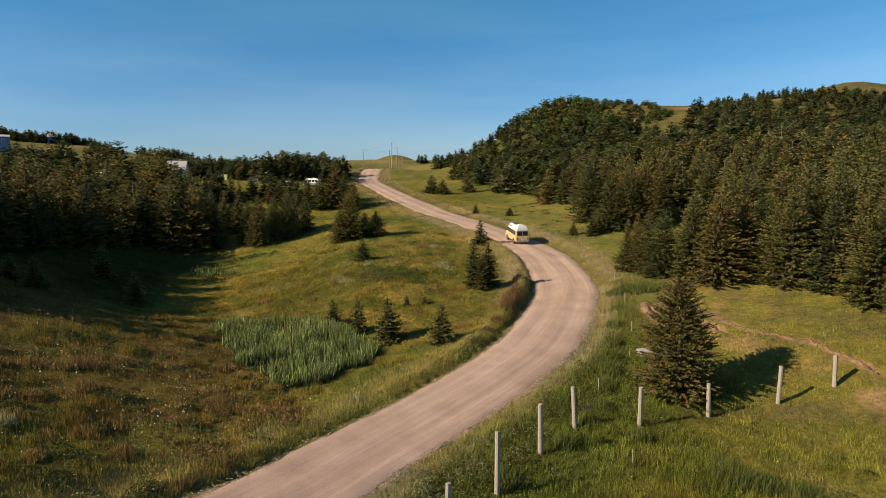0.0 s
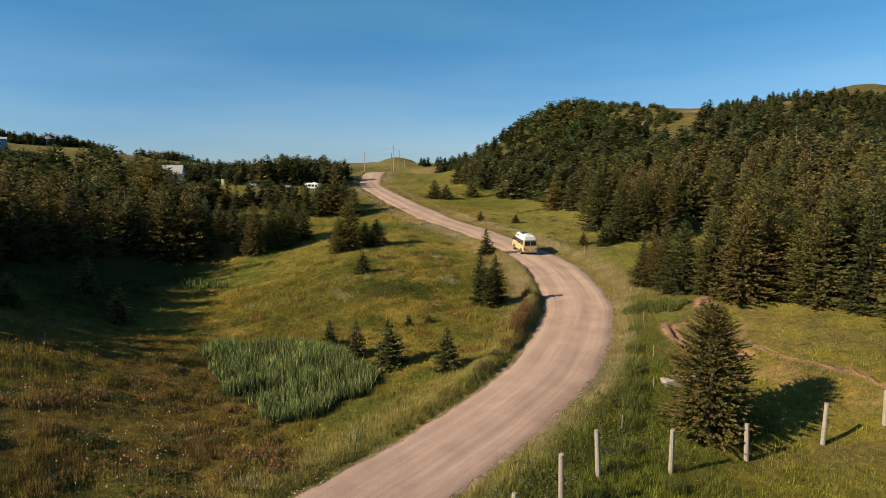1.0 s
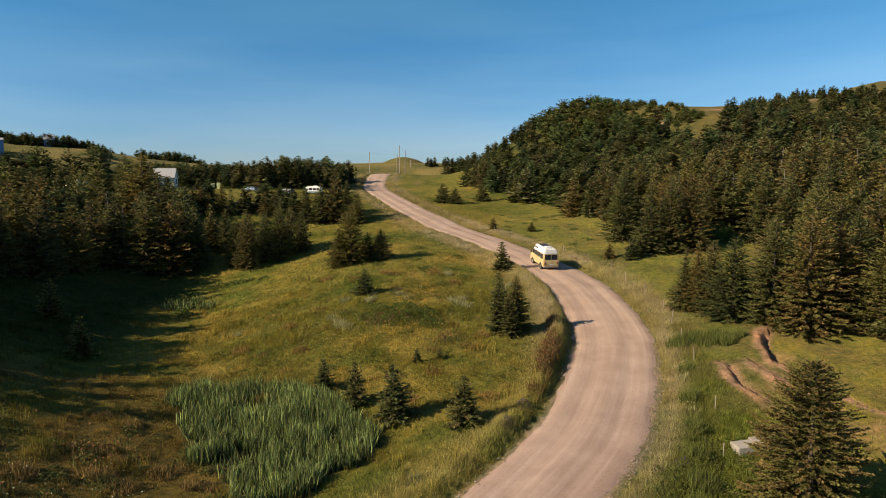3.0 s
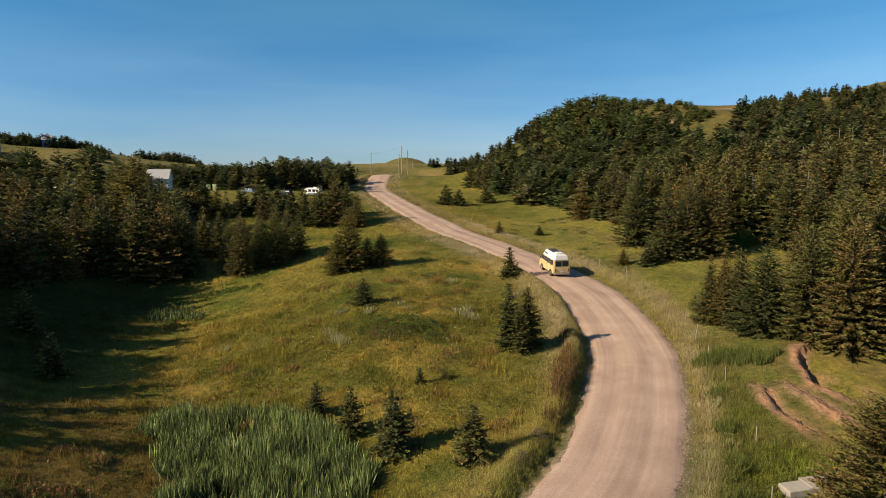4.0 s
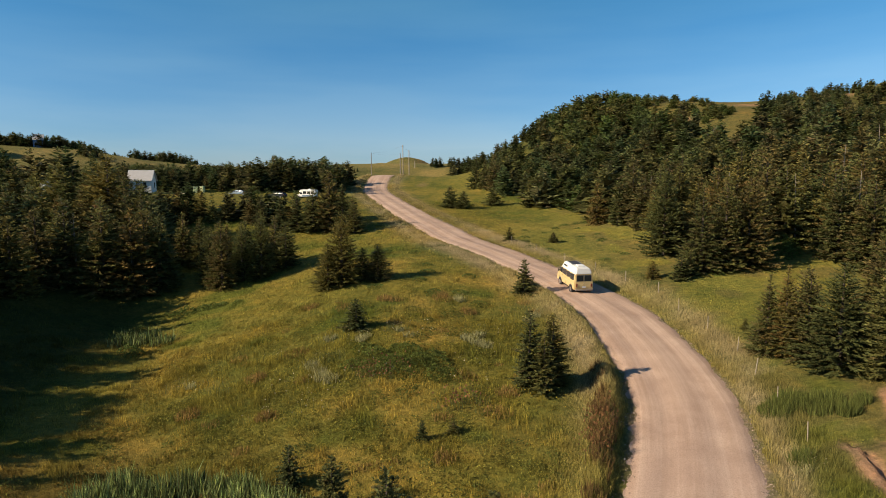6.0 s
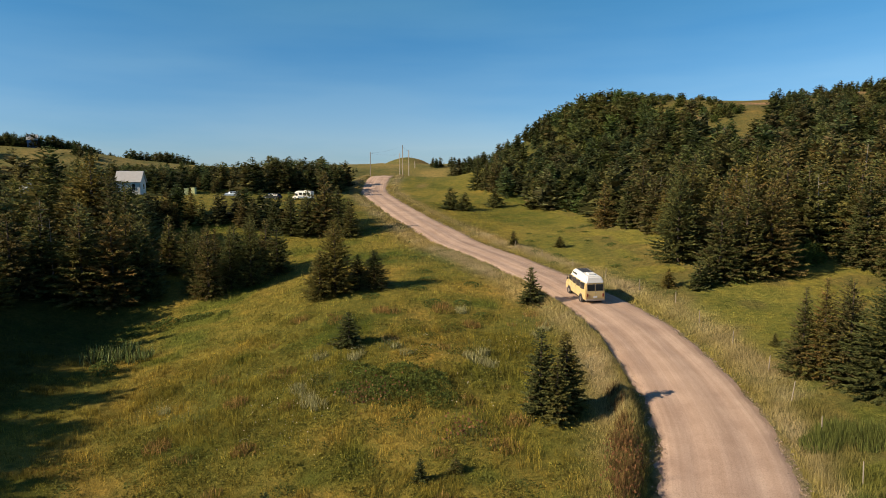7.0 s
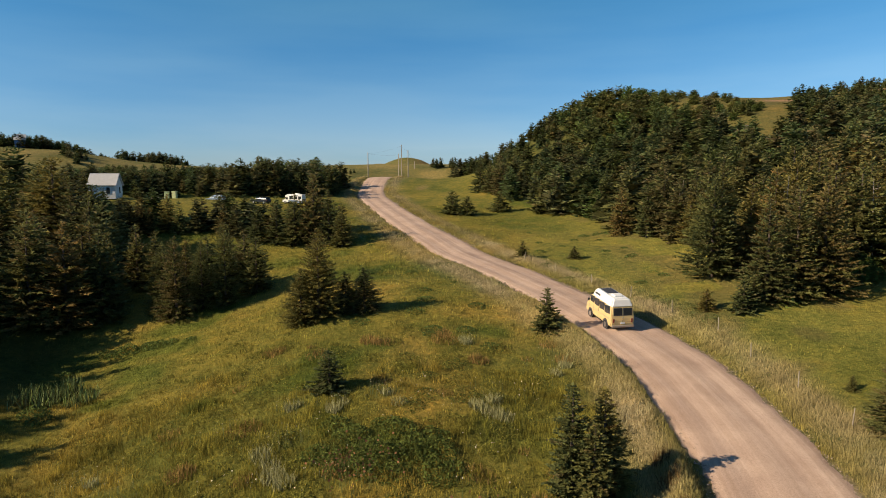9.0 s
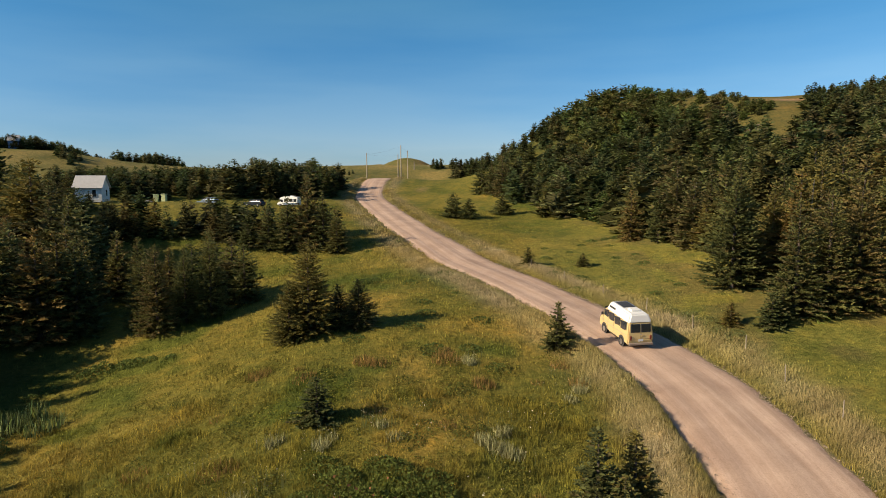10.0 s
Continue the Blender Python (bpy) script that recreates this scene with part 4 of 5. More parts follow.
grow("meadow_grass", "knee-high meadow grass, gold, olive and russet", 122000, (-48, 34, 2, 74), 51, lambda x, y: (0.45 + 0.55 * smooth(0.3, 0.7, value_noise(x, y, 2.5, 42))) * (0.25 + 0.75 * smooth(12, 18, y)), 8, 0.14, meadow_height, 0.025, (1.1, 1.04, 0.85))
grow("meadow_grass", "meadow grass on the far slope, olive and gold", 45000, (-48, 34, 74, 150), 53, lambda x, y: 0.5 + 0.5 * value_noise(x, y, 3, 43), 4, 0.22, lambda x, y: 0.2 + 0.14 * value_noise(x, y, 4, 44) - 0.16 * smooth(2, 12, x) - 0.2 * smooth(-26, -32, x) * smooth(115, 122, y), 0.028, (1.05, 1.05, 1.0))


def by_road(lo, hi):
    def keep(x, y):
        d, _ = near_line(LINE, x, y)
        a = np.abs(d)
        return smooth(lo - 0.4, lo + 0.3, a) * (1 - smooth(hi - 1.0, hi + 0.8, a)) * (0.5 + 0.5 * value_noise(x, y, 1.6, 45))
    return keep


grow("verge_grass", "tall pale seeding grass along the gravel verge", 160000, (-16, 22, 17, 110), 55, by_road(3.3, 6.2), 9, 0.18, lambda x, y: 0.18 + 0.25 * value_noise(x, y, 1.6, 46), 0.018, (1.36, 1.3, 1.36), 3.2, 0.45, 0.45)
grow("verge_grass", "pale grass along the far stretch of road", 60000, (-40, 8, 108, 205), 57, by_road(3.3, 6.0), 4, 0.25, lambda x, y: 0.2 + 0.22 * value_noise(x, y, 3, 47), 0.035, (1.05, 1.0, 0.95), 3.3, 0.35)


grow("lush_grass", "tall green grass and herbs in the damp pasture corner", 42000, (1, 32, 17, 46), 99, lambda x, y: (0.2 + 0.8 * smooth(0.35, 0.65, value_noise(x, y, 1.8, 98))) * (1 - 0.75 * smooth(15, 22, x) * smooth(28, 36, y)), 6, 0.12, lambda x, y: 0.14 + 0.3 * value_noise(x, y, 1.3, 97), 0.022, (1.3, 1.45, 1.05), 3.4, 0.4)


def reeds(poly, n, seed, label, lo, hi):
    rng = np.random.default_rng(seed)
    p = np.array(poly)
    x, y = rng.uniform(p[:, 0].min(), p[:, 0].max(), n), rng.uniform(p[:, 1].min(), p[:, 1].max(), n)
    ok = inside(poly, x + 1.6 * (value_noise(x, y, 1.3, 66) - 0.5), y + 1.6 * (value_noise(x, y, 1.3, 67) - 0.5)) & (rng.random(n) < 0.15 + 0.95 * smooth(0.25, 0.65, value_noise(x, y, 0.7, 61) * 0.6 + value_noise(x, y, 2.0, 64) * 0.4))
    x, y, _ = tufted(x[ok], y[ok], rng, 5, 0.12)
    z = land(x, y)[0]
    h = rng.uniform(0.65 * lo, hi, len(x)) * (0.75 + 0.4 * value_noise(x, y, 1.0, 62))
    c = np.array([[0.22, 0.275, 0.085]]) * (0.3 + 1.6 * rng.random(len(x)) ** 1.5)[:, None] * np.stack([rng.uniform(0.85, 1.2, len(x)), np.ones(len(x)), rng.uniform(0.8, 1.3, len(x))], 1) * (0.45 + 1.1 * value_noise(x, y, 0.4, 68))[:, None]
    # the reeds' dark feet carry the shade between the stalks in their colour
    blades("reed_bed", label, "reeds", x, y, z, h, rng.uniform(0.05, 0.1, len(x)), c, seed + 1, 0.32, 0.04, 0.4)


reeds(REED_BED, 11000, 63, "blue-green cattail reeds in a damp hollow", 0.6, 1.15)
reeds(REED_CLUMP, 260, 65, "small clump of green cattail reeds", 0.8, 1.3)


def plumes(name, label, category, spots, colour, seed, h, w, per, size):
    """Loose patches of one plant: blades with small heads."""
    rng = np.random.default_rng(seed)
    X = np.concatenate([rng.normal(a, s, per) for a, b, s in spots])
    Y = np.concatenate([rng.normal(b, s, per) for a, b, s in spots])
    z, d, _ = land(X, Y)
    ok = (np.abs(d) > 3.8) & ~inside(REED_BED, X, Y)
    X, Y, z = X[ok], Y[ok], z[ok]
    n = len(X)
    top = h * rng.uniform(0.7, 1.25, n)
    c = np.array([colour]) * rng.uniform(0.75, 1.25, n)[:, None]
    P = np.stack([X, Y, z + top], 1)
    a = rng.normal(0, 1, (n, 3))
    a /= np.linalg.norm(a, axis=1)[:, None]
    b = np.cross(a, rng.normal(0, 1, (n, 3)))
    b /= np.linalg.norm(b, axis=1)[:, None]
    r = (size * rng.uniform(0.6, 1.4, n))[:, None]
    v = np.stack([P + a * r, P + b * r, P - a * r, P - b * r], 1).reshape(-1, 3)
    stem = np.stack([P, np.stack([X - w, Y, z], 1), np.stack([X + w, Y, z], 1), P - np.array([[0, 0, 0.02]])], 1).reshape(-1, 3)
    V = np.vstack([v, stem])
    C = np.vstack([np.repeat(c, 4, axis=0), np.tile([[0.12, 0.13, 0.04]], (4 * n, 1))])
    ob = new(name, mesh_of(name, V, np.arange(len(V)).reshape(-1, 4), BLADE, C))
    tagged(ob, label, category, kind="stuff")


rf = np.random.default_rng(71)
slope_spots = [(rf.uniform(-24, -9), rf.uniform(20, 38), rf.uniform(0.5, 1.8)) for _ in range(80)]
hump_spots = [(rf.uniform(-12, 3), rf.uniform(53, 72), rf.uniform(0.4, 1.2)) for _ in range(16)]
plumes("white_wildflowers", "small white wildflowers scattered in the meadow", "flowers", slope_spots + hump_spots, (0.6, 0.54, 0.38), 73, 0.4, 0.01, 12, 0.032)
plumes("pale_plumes", "pale cream flower plumes among dry grass", "flowers", [(-10.5, 68.1, 0.5), (-8.0, 67.9, 0.5), (-6.1, 69.5, 0.25), (-5.2, 69.2, 0.3), (-0.8, 78.2, 0.6), (-10.6, 63.8, 0.6), (-9.6, 64.6, 0.5), (-13.5, 66.5, 0.5),
        (-19.7, 63.5, 0.5), (-18.4, 63.5, 0.5), (0.5, 69.5, 0.8), (0.8, 67.8, 0.7), (4.0, 74.7, 0.7), (4.8, 76.7, 0.5), (8.2, 74.2, 0.5), (-16.5, 61.5, 0.6), (-9.4, 31.5, 0.5), (-19.5, 27.0, 0.7), (14.5, 51.0, 0.5), (13.2, 46.0, 0.5), (11.8, 43.0, 0.4), (-2.4, 40.2, 0.5), (-5.1, 36.4, 0.6)], (0.36, 0.32, 0.18), 75, 0.5, 0.02, 24, 0.03)
plumes("yellow_wildflowers", "tiny yellow wildflowers dotted in the grass", "flowers", [(rf.uniform(-20, 24), rf.uniform(24, 70), 1.6) for _ in range(40)], (0.55, 0.4, 0.05), 77, 0.42, 0.01, 10, 0.03)
plumes("russet_seed_heads", "russet dock and sorrel seed heads", "plants", [(-14.3, 30.5, 0.9), (-11.5, 28.4, 0.8), (-9.3, 33.8, 0.6), (-8.0, 32.6, 0.5), (7.0, 57.0, 0.6), (6.6, 55.6, 0.6), (6.0, 53.2, 0.6), (-21.0, 36.0, 1.3), (-25.0, 40.5, 1.5), (-18.0, 41.0, 1.0), (-6.0, 62.0, 1.0), (-1.0, 58.5, 0.9)], (0.24, 0.12, 0.055), 79, 0.5, 0.02, 130, 0.06)


def leafy(name, label, spots, seed, per, h, colour, leaf):
    """Low leafy growth: small leaves heaped over each spot (x, y, radius)."""
    rng = np.random.default_rng(seed)
    V, C = [], []
    for x, y, r in spots:
        n = int(per * r * r)
        a, q = rng.uniform(0, 6.283, n), np.sqrt(rng.random(n))
        px, py = x + np.cos(a) * q * r, y + np.sin(a) * q * r
        lump = 0.45 + 0.75 * value_noise(px, py, 0.7, 81)
        gz, gd, _ = land(px, py)
        ok = np.abs(gd) > 3.9
        pz = gz + h * min(1.2, r) * lump * (1 - q**2.5) * rng.uniform(0.3, 1.0, n)
        P = np.stack([px, py, pz], 1)[ok]
        n = len(P)
        u = rng.normal(0, 1, (n, 3)) * (1, 1, 0.6)
        u /= np.linalg.norm(u, axis=1)[:, None]
        w = np.cross(u, rng.normal(0, 1, (n, 3)))
        w /= np.linalg.norm(w, axis=1)[:, None]
        s = (leaf * rng.uniform(0.6, 1.4, n))[:, None]
        V.append(np.stack([P - u * s, P + w * s * 0.45, P + u * s, P - w * s * 0.45], 1).reshape(-1, 3))
        C.append(np.repeat(np.array([colour]) * rng.uniform(0.6, 1.4, n)[:, None], 4, axis=0))
    V, C = np.vstack(V), np.vstack(C)
    ob = new(name, mesh_of(name, V, np.arange(len(V)).reshape(-1, 4), BLADE, C))
    tagged(ob, label, "shrubs", kind="stuff")


leafy("low_shrubs", "low dark green leafy shrubs in the meadow", [(-7.6, 65.6, 1.0), (-4.6, 64.9, 1.3), (-2.6, 63.6, 1.2), (-2.4, 61.8, 1.0), (-5.6, 62.2, 1.2), (-7.3, 62.9, 0.9), (-8.0, 63.3, 0.9), (-6.6, 64.4, 1.2), (-5.2, 63.2, 1.4), (-3.6, 63.6, 1.3), (-5.0, 65.6, 0.9), (-2.5, 64.8, 0.9), (-4.2, 61.6, 0.9), (-6.9, 62.0, 0.7), (-1.6, 62.4, 0.6)], 83, 620, 0.6, (0.115, 0.14, 0.03), 0.07)


def rushes(name, label, spots, seed, per, h, colour):
    """Soft clumps of fine upright leaves that lean outwards."""
    rng = np.random.default_rng(seed)
    X, Y, H = [], [], []
    for x, y, r in spots:
        n = int(per * r * r)
        a, q = rng.uniform(0, 6.283, n), np.sqrt(rng.random(n)) * (0.6 + 0.4 * rng.random())
        X.append(x + np.cos(a) * q * r)
        Y.append(y + np.sin(a) * q * r)
        H.append(h * min(1.2, 0.5 + 0.6 * r) * rng.uniform(0.6, 1.15, n) * (1.05 - 0.5 * q * q))
    X, Y, H = np.concatenate(X), np.concatenate(Y), np.concatenate(H)
    c = np.array([colour]) * rng.uniform(0.55, 1.5, len(X))[:, None]
    Z, D, _ = land(X, Y)
    ok = np.abs(D) > 3.7
    blades(name, label, "rushes", X[ok], Y[ok], Z[ok], H[ok], rng.uniform(0.03, 0.06, ok.sum()), c[ok], seed + 1, 0.4)


rushes("rush_clumps", "soft green rush clumps beside the verge", [(16.4, 57.4, 1.0), (17.6, 57.9, 1.2), (18.7, 57.0, 1.2), (19.3, 55.6, 0.8), (20.4, 56.2, 0.6), (10.6, 31.6, 0.7), (14.2, 28.8, 1.1), (15.4, 28.4, 1.0), (17.0, 27.6, 1.0), (18.2, 26.8, 0.8), (9.3, 34.6, 0.8), (10.3, 37.4, 0.9), (11.0, 39.2, 0.9), (8.2, 33.0, 0.7), (6.4, 30.4, 0.8), (12.6, 44.0, 0.8), (13.6, 47.6, 0.8), (3.0, 27.0, 0.8), (15.0, 52.0, 0.7), (11.8, 41.4, 0.7)], 85, 800, 0.75, (0.125, 0.142, 0.036))
rushes("silver_sage", "pale silvery wormwood sprigs among the grass", [(-10.5, 68.0, 0.5), (-10.1, 68.3, 0.35), (-8.0, 67.4, 0.6), (-7.6, 68.0, 0.4), (-5.4, 69.2, 0.45), (-4.6, 68.1, 0.5), (-10.7, 63.5, 0.7), (-10.1, 62.6, 0.6), (-9.7, 61.8, 0.8), (-9.0, 61.2, 0.6), (-18.8, 63.5, 0.5), (-0.9, 78.2, 0.7), (0.3, 67.8, 0.7), (-0.4, 68.5, 0.6), (1.0, 67.5, 0.6), (0.6, 69.4, 0.6), (5.4, 74.7, 0.6), (6.0, 76.0, 0.5), (4.7, 73.5, 0.5), (-9.4, 31.5, 0.6), (-19.5, 27.0, 0.8), (-2.4, 40.2, 0.5), (-5.1, 36.4, 0.6), (14.5, 51.0, 0.5), (13.2, 46.0, 0.5)], 86, 360, 0.62, (0.35, 0.33, 0.15))
leafy("ditch_herbs", "lush green docks and ferns lining the shaded ditch", [(-29.2, 83.6, 0.8), (-28.4, 83.5, 0.9), (-27.6, 83.6, 1.0), (-26.3, 84.1, 0.9), (-25.2, 83.8, 0.8), (-24.3, 83.8, 0.7), (-22.5, 83.3, 0.6), (-29.6, 80.9, 0.7), (-30.2, 79.6, 0.6), (-27.6, 72.4, 0.9), (-26.6, 71.4, 0.8)], 104, 420, 0.7, (0.115, 0.15, 0.035), 0.09)
leafy("verge_herbs", "soft green herbs between the dry verge and lawn", [(15.1, 87.9, 0.7), (15.5, 86.4, 0.8), (16.2, 86.6, 0.6), (15.9, 85.1, 0.8), (16.6, 83.8, 0.9), (16.5, 82.8, 0.8), (17.2, 81.6, 0.8), (17.8, 82.2, 0.6), (16.9, 84.9, 0.6), (14.6, 89.4, 0.6)], 106, 420, 0.55, (0.15, 0.165, 0.055), 0.06)
leafy("thistle_patch", "dusky purple-grey thistles beside the road", [(8.4, 34.3, 0.5), (9.2, 35.2, 0.6), (10.6, 40.6, 0.5), (7.2, 56.2, 0.5), (3.6, 47.2, 0.5), (2.4, 44.8, 0.5)], 87, 520, 0.8, (0.14, 0.11, 0.13), 0.06)
leafy("slope_shrubs", "small dark green shrubs on the russet slope", [(rf.uniform(-26, -8), rf.uniform(22, 47), rf.uniform(0.3, 0.8)) for _ in range(110)] + [(rf.uniform(8, 22), rf.uniform(24, 42), rf.uniform(0.3, 0.6)) for _ in range(26)], 82, 480, 0.7, (0.095, 0.105, 0.03), 0.06)
rushes("russet_tufts", "russet dry sorrel tufts on the slope", [(rf.uniform(-27, -9), rf.uniform(22, 46), rf.uniform(0.35, 1.0)) for _ in range(80)] + [(-12.6, 34.2, 1.1), (-9.6, 36.0, 0.8), (-8.2, 35.0, 0.7), (-20.6, 35.6, 1.4), (-21.4, 34.4, 0.9), (-12.5, 34.6, 0.9), (-9.0, 34.5, 0.9)], 84, 420, 0.45, (0.265, 0.175, 0.06))
rushes("dock_stalks", "dark russet dried dock stalks on the verge bank", [(6.2, 54.4, 0.9), (6.8, 57.0, 0.8), (5.5, 52.0, 0.7), (7.3, 59.4, 0.6), (6.0, 50.6, 0.6), (7.6, 61.6, 0.6), (6.5, 55.6, 0.9), (7.0, 58.2, 0.8), (5.8, 53.2, 0.8), (4.6, 49.2, 0.6), (7.8, 63.4, 0.6)], 88, 260, 0.95, (0.15, 0.092, 0.036))
leafy("wood_edge_bushes", "bright green broadleaf bushes at the wood edge", [(30.2, 90.0, 2.2), (32.0, 89.0, 2.2), (33.6, 89.6, 1.8), (24.0, 83.2, 0.6), (25.4, 83.8, 0.6), (26.9, 84.6, 0.6), (28.3, 85.2, 0.6)], 89, 300, 1.9, (0.13, 0.17, 0.035), 0.13)
leafy("meadow_knolls", "green herb patches on the hump and far meadow", [(rf.uniform(-12, 2), rf.uniform(76, 118), rf.uniform(0.4, 1.1)) for _ in range(26)] + [(rf.uniform(8, 21), rf.uniform(92, 122), rf.uniform(0.4, 0.9)) for _ in range(24)], 91, 380, 0.35, (0.1, 0.135, 0.035), 0.07)

leafy("herb_cover", "yellow-green low herbs carpeting the hump between grasses", [(rf.uniform(-22, 5), rf.uniform(48, 80), rf.uniform(0.4, 1.3)) for _ in range(240)], 93, 170, 0.34, (0.2, 0.182, 0.034), 0.06)
leafy("clover_patches", "dark green clover and vetch patches in the meadow", [(rf.uniform(-20, 4), rf.uniform(46, 76), rf.uniform(0.3, 1.0)) for _ in range(90)], 95, 240, 0.4, (0.115, 0.128, 0.03), 0.06)
rushes("sorrel_patches", "orange-brown sorrel patches drying among meadow grass", [(rf.uniform(-18, 6), rf.uniform(46, 80), rf.uniform(0.4, 1.2)) for _ in range(46)], 96, 170, 0.42, (0.3, 0.19, 0.06))
leafy("roadside_herbs", "lush green docks and vetch beside the gravel verge", [(float(LINE[k, 0]) + rf.uniform(4.6, 8.4), float(LINE[k, 1]) + rf.uniform(-3, 0), rf.uniform(0.4, 1.0)) for k in rf.integers(40, 66, 120)], 94, 260, 0.5, (0.13, 0.145, 0.034), 0.06)

leafy("wormwood_border", "grey-green wormwood thick along the gravel shoulder", [(float(LINE[k, 0]) + rf.uniform(3.8, 6.0), float(LINE[k, 1]) - rf.uniform(0.5, 3.0), rf.uniform(0.4, 0.9)) for k in rf.integers(30, 54, 80)], 98, 420, 0.75, (0.24, 0.232, 0.105), 0.05)

# ---- fence ----


def fence_post(x, y, h, r, lean, label, group):
    m = pose(x, y, ground_z(x, y) - 0.25, lean[0], lean[1], rt.uniform(0, 360))
    bm = rod(r, r * 0.88, h + 0.25, sides=9, bevel=0.012)
    for v in bm.verts:
        k = noise.noise(Vector((v.co.x * 9, v.co.y * 9, v.co.z * 1.5 + x)))
        v.co.x, v.co.y = v.co.x * (1 + 0.18 * k), v.co.y * (1 - 0.15 * k)
        if v.co.z > h:
            v.co.z += 0.18 * v.co.x
    me = bpy.data.meshes.new("fence_post")
    bm.to_mesh(me)
    bm.free()
    me.materials.append(WEATHERED)
    ob = new("fence_post", me)
    ob.matrix_world = m
    tagged(ob, label, "fence post", group)


for x, y, h, lx, ly in ((0.3, 24.0, 1.8, 0, 2), (2.5, 26.0, 2.95, 0, -1.5), (5.0, 29.7, 2.6, 1, -2.5), (7.3, 32.4, 2.35, 0, 3.5), (11.0, 33.0, 2.25, 0, 1.5), (15.5, 34.6, 1.95, 1, -2), (20.2, 35.9, 2.3, 0, -2), (24.0, 36.6, 1.95, 0, -1)):
    fence_post(x, y, h, 0.13, (lx, ly), "weathered grey wooden fence post in pasture grass", "pasture fence posts")
for x, y, h, lx, ly in ((9.5, 29.2, 0.75, 2, -3), (9.7, 36.9, 0.8, 0, 1), (13.1, 41.8, 0.75, 1, 2), (14.6, 46.4, 0.8, 0, 0), (16.3, 53.9, 1.05, 0, 2), (17.0, 58.2, 1.05, 1, 1), (17.6, 62.2, 1.2, 0, -6), (18.4, 66.4, 1.1, 0, 5), (18.2, 71.0, 1.0, 2, 0), (17.6, 75.5, 1.0, 0, 2), (17.3, 79.9, 1.0, 0, 0), (15.6, 84.5, 1.0, 0, 2), (13.6, 89.0, 1.0, 2, 0), (11.2, 93.5, 1.0, 0, 1), (8.6, 98.0, 1.0, 0, 0), (6.0, 102.5, 1.0, 0, 2)):
    fence_post(x, y, h, 0.03, (lx, ly), "thin bleached wooden stake in roadside grass", "roadside stakes")
fence_post(-12.7, 84.0, 0.8, 0.09, (1, 2), "short bleached post standing before dark spruces", "")

slab = thing("concrete_block", pose(14.8, 42.4, ground_z(14.8, 42.4) - 0.1, 2, -4, 8), "pale weathered concrete block lying in grass", "block")
part("block", box((1.9, 0.8, 0.55), bevel=0.05), CONCRETE, slab)
part("slab", box((1.5, 0.9, 0.16), (0.9, 0.1, 0.42), 0.03), WEATHERED, slab, "grey wooden plank slab")


def boulder(x, y, r, seed):
    bm = bmesh.new()
    bmesh.ops.create_icosphere(bm, subdivisions=3, radius=r)
    for v in bm.verts:
        v.co *= 1 + 0.35 * noise.noise(v.co / r * 1.3 + Vector((seed, 0, 0))) + 0.12 * noise.noise(v.co / r * 4)
        v.co.z *= 0.75
    me = bpy.data.meshes.new("boulder")
    bm.to_mesh(me)
    bm.free()
    me.materials.append(STONE)
    ob = new("boulder", me)
    ob.matrix_world = pose(x, y, ground_z(x, y) + 0.15 * r, 0, 0, seed * 50)
    tagged(ob, "grey rock outcrop between hillside spruces", "rock", "hillside rocks")


for n, (x, y, r) in enumerate(((50.8, 151.5, 0.6), (52.0, 152.0, 0.5), (49.6, 150.8, 0.42), (51.4, 150.4, 0.36))):
    boulder(x, y, r, n + 1)

def loose_gravel():
    """Stones thrown to the shoulders of the road, and a few left on it."""
    rng = np.random.default_rng(97)
    n = 8000
    k = rng.integers(28, 150, n)
    tang = np.gradient(LINE, axis=0)
    tang /= np.linalg.norm(tang, axis=1)[:, None]
    half = 2.8 + 0.25 * smooth(54, 70, LINE[k, 1]) - 0.3 * smooth(74, 92, LINE[k, 1])
    side = np.where(rng.random(n) < 0.5, -1, 1)
    u = side * np.where(rng.random(n) < 0.85, half + rng.normal(-0.05, 0.28, n), half * rng.random(n))
    f = rng.random(n)
    x = LINE[k, 0] + tang[k, 0] * f + tang[k, 1] * u
    y = LINE[k, 1] + tang[k, 1] * f - tang[k, 0] * u
    z = np.maximum(land(x, y)[0], LINE_Z[k] - 0.06)
    s = rng.uniform(0.02, 0.06, n) * np.where(np.abs(u) < half - 0.5, 0.6, 1)
    c = np.array([[0.36, 0.27, 0.21]]) * rng.uniform(0.6, 1.3, n)[:, None]
    ring = np.array([(1, 0, 0), (0.1, 0.9, 0.1), (-0.9, 0.2, 0), (-0.2, -1, 0.1)])
    v = np.concatenate([ring[None] * rng.uniform(0.7, 1.3, (n, 4, 1)), np.tile([[[0, 0, 0.75]]], (n, 1, 1))], 1) * s[:, None, None]
    a = rng.uniform(0, 6.283, n)
    ca, sa_ = np.cos(a)[:, None], np.sin(a)[:, None]
    v = np.stack([v[..., 0] * ca - v[..., 1] * sa_ + x[:, None], v[..., 0] * sa_ + v[..., 1] * ca + y[:, None], v[..., 2] + z[:, None]], 2)
    tri = np.array([(0, 1, 4), (1, 2, 4), (2, 3, 4), (3, 0, 4)])
    faces = (np.arange(n)[:, None, None] * 5 + tri[None]).reshape(-1, 3)
    ob = new("loose_gravel", mesh_of("loose_gravel", v.reshape(-1, 3), faces, PEBBLE, np.repeat(c, 5, axis=0)))
    tagged(ob, "loose reddish stones along the edges of the gravel road", "gravel", kind="stuff")


loose_gravel()

# ---- vehicles; forward is +y ----


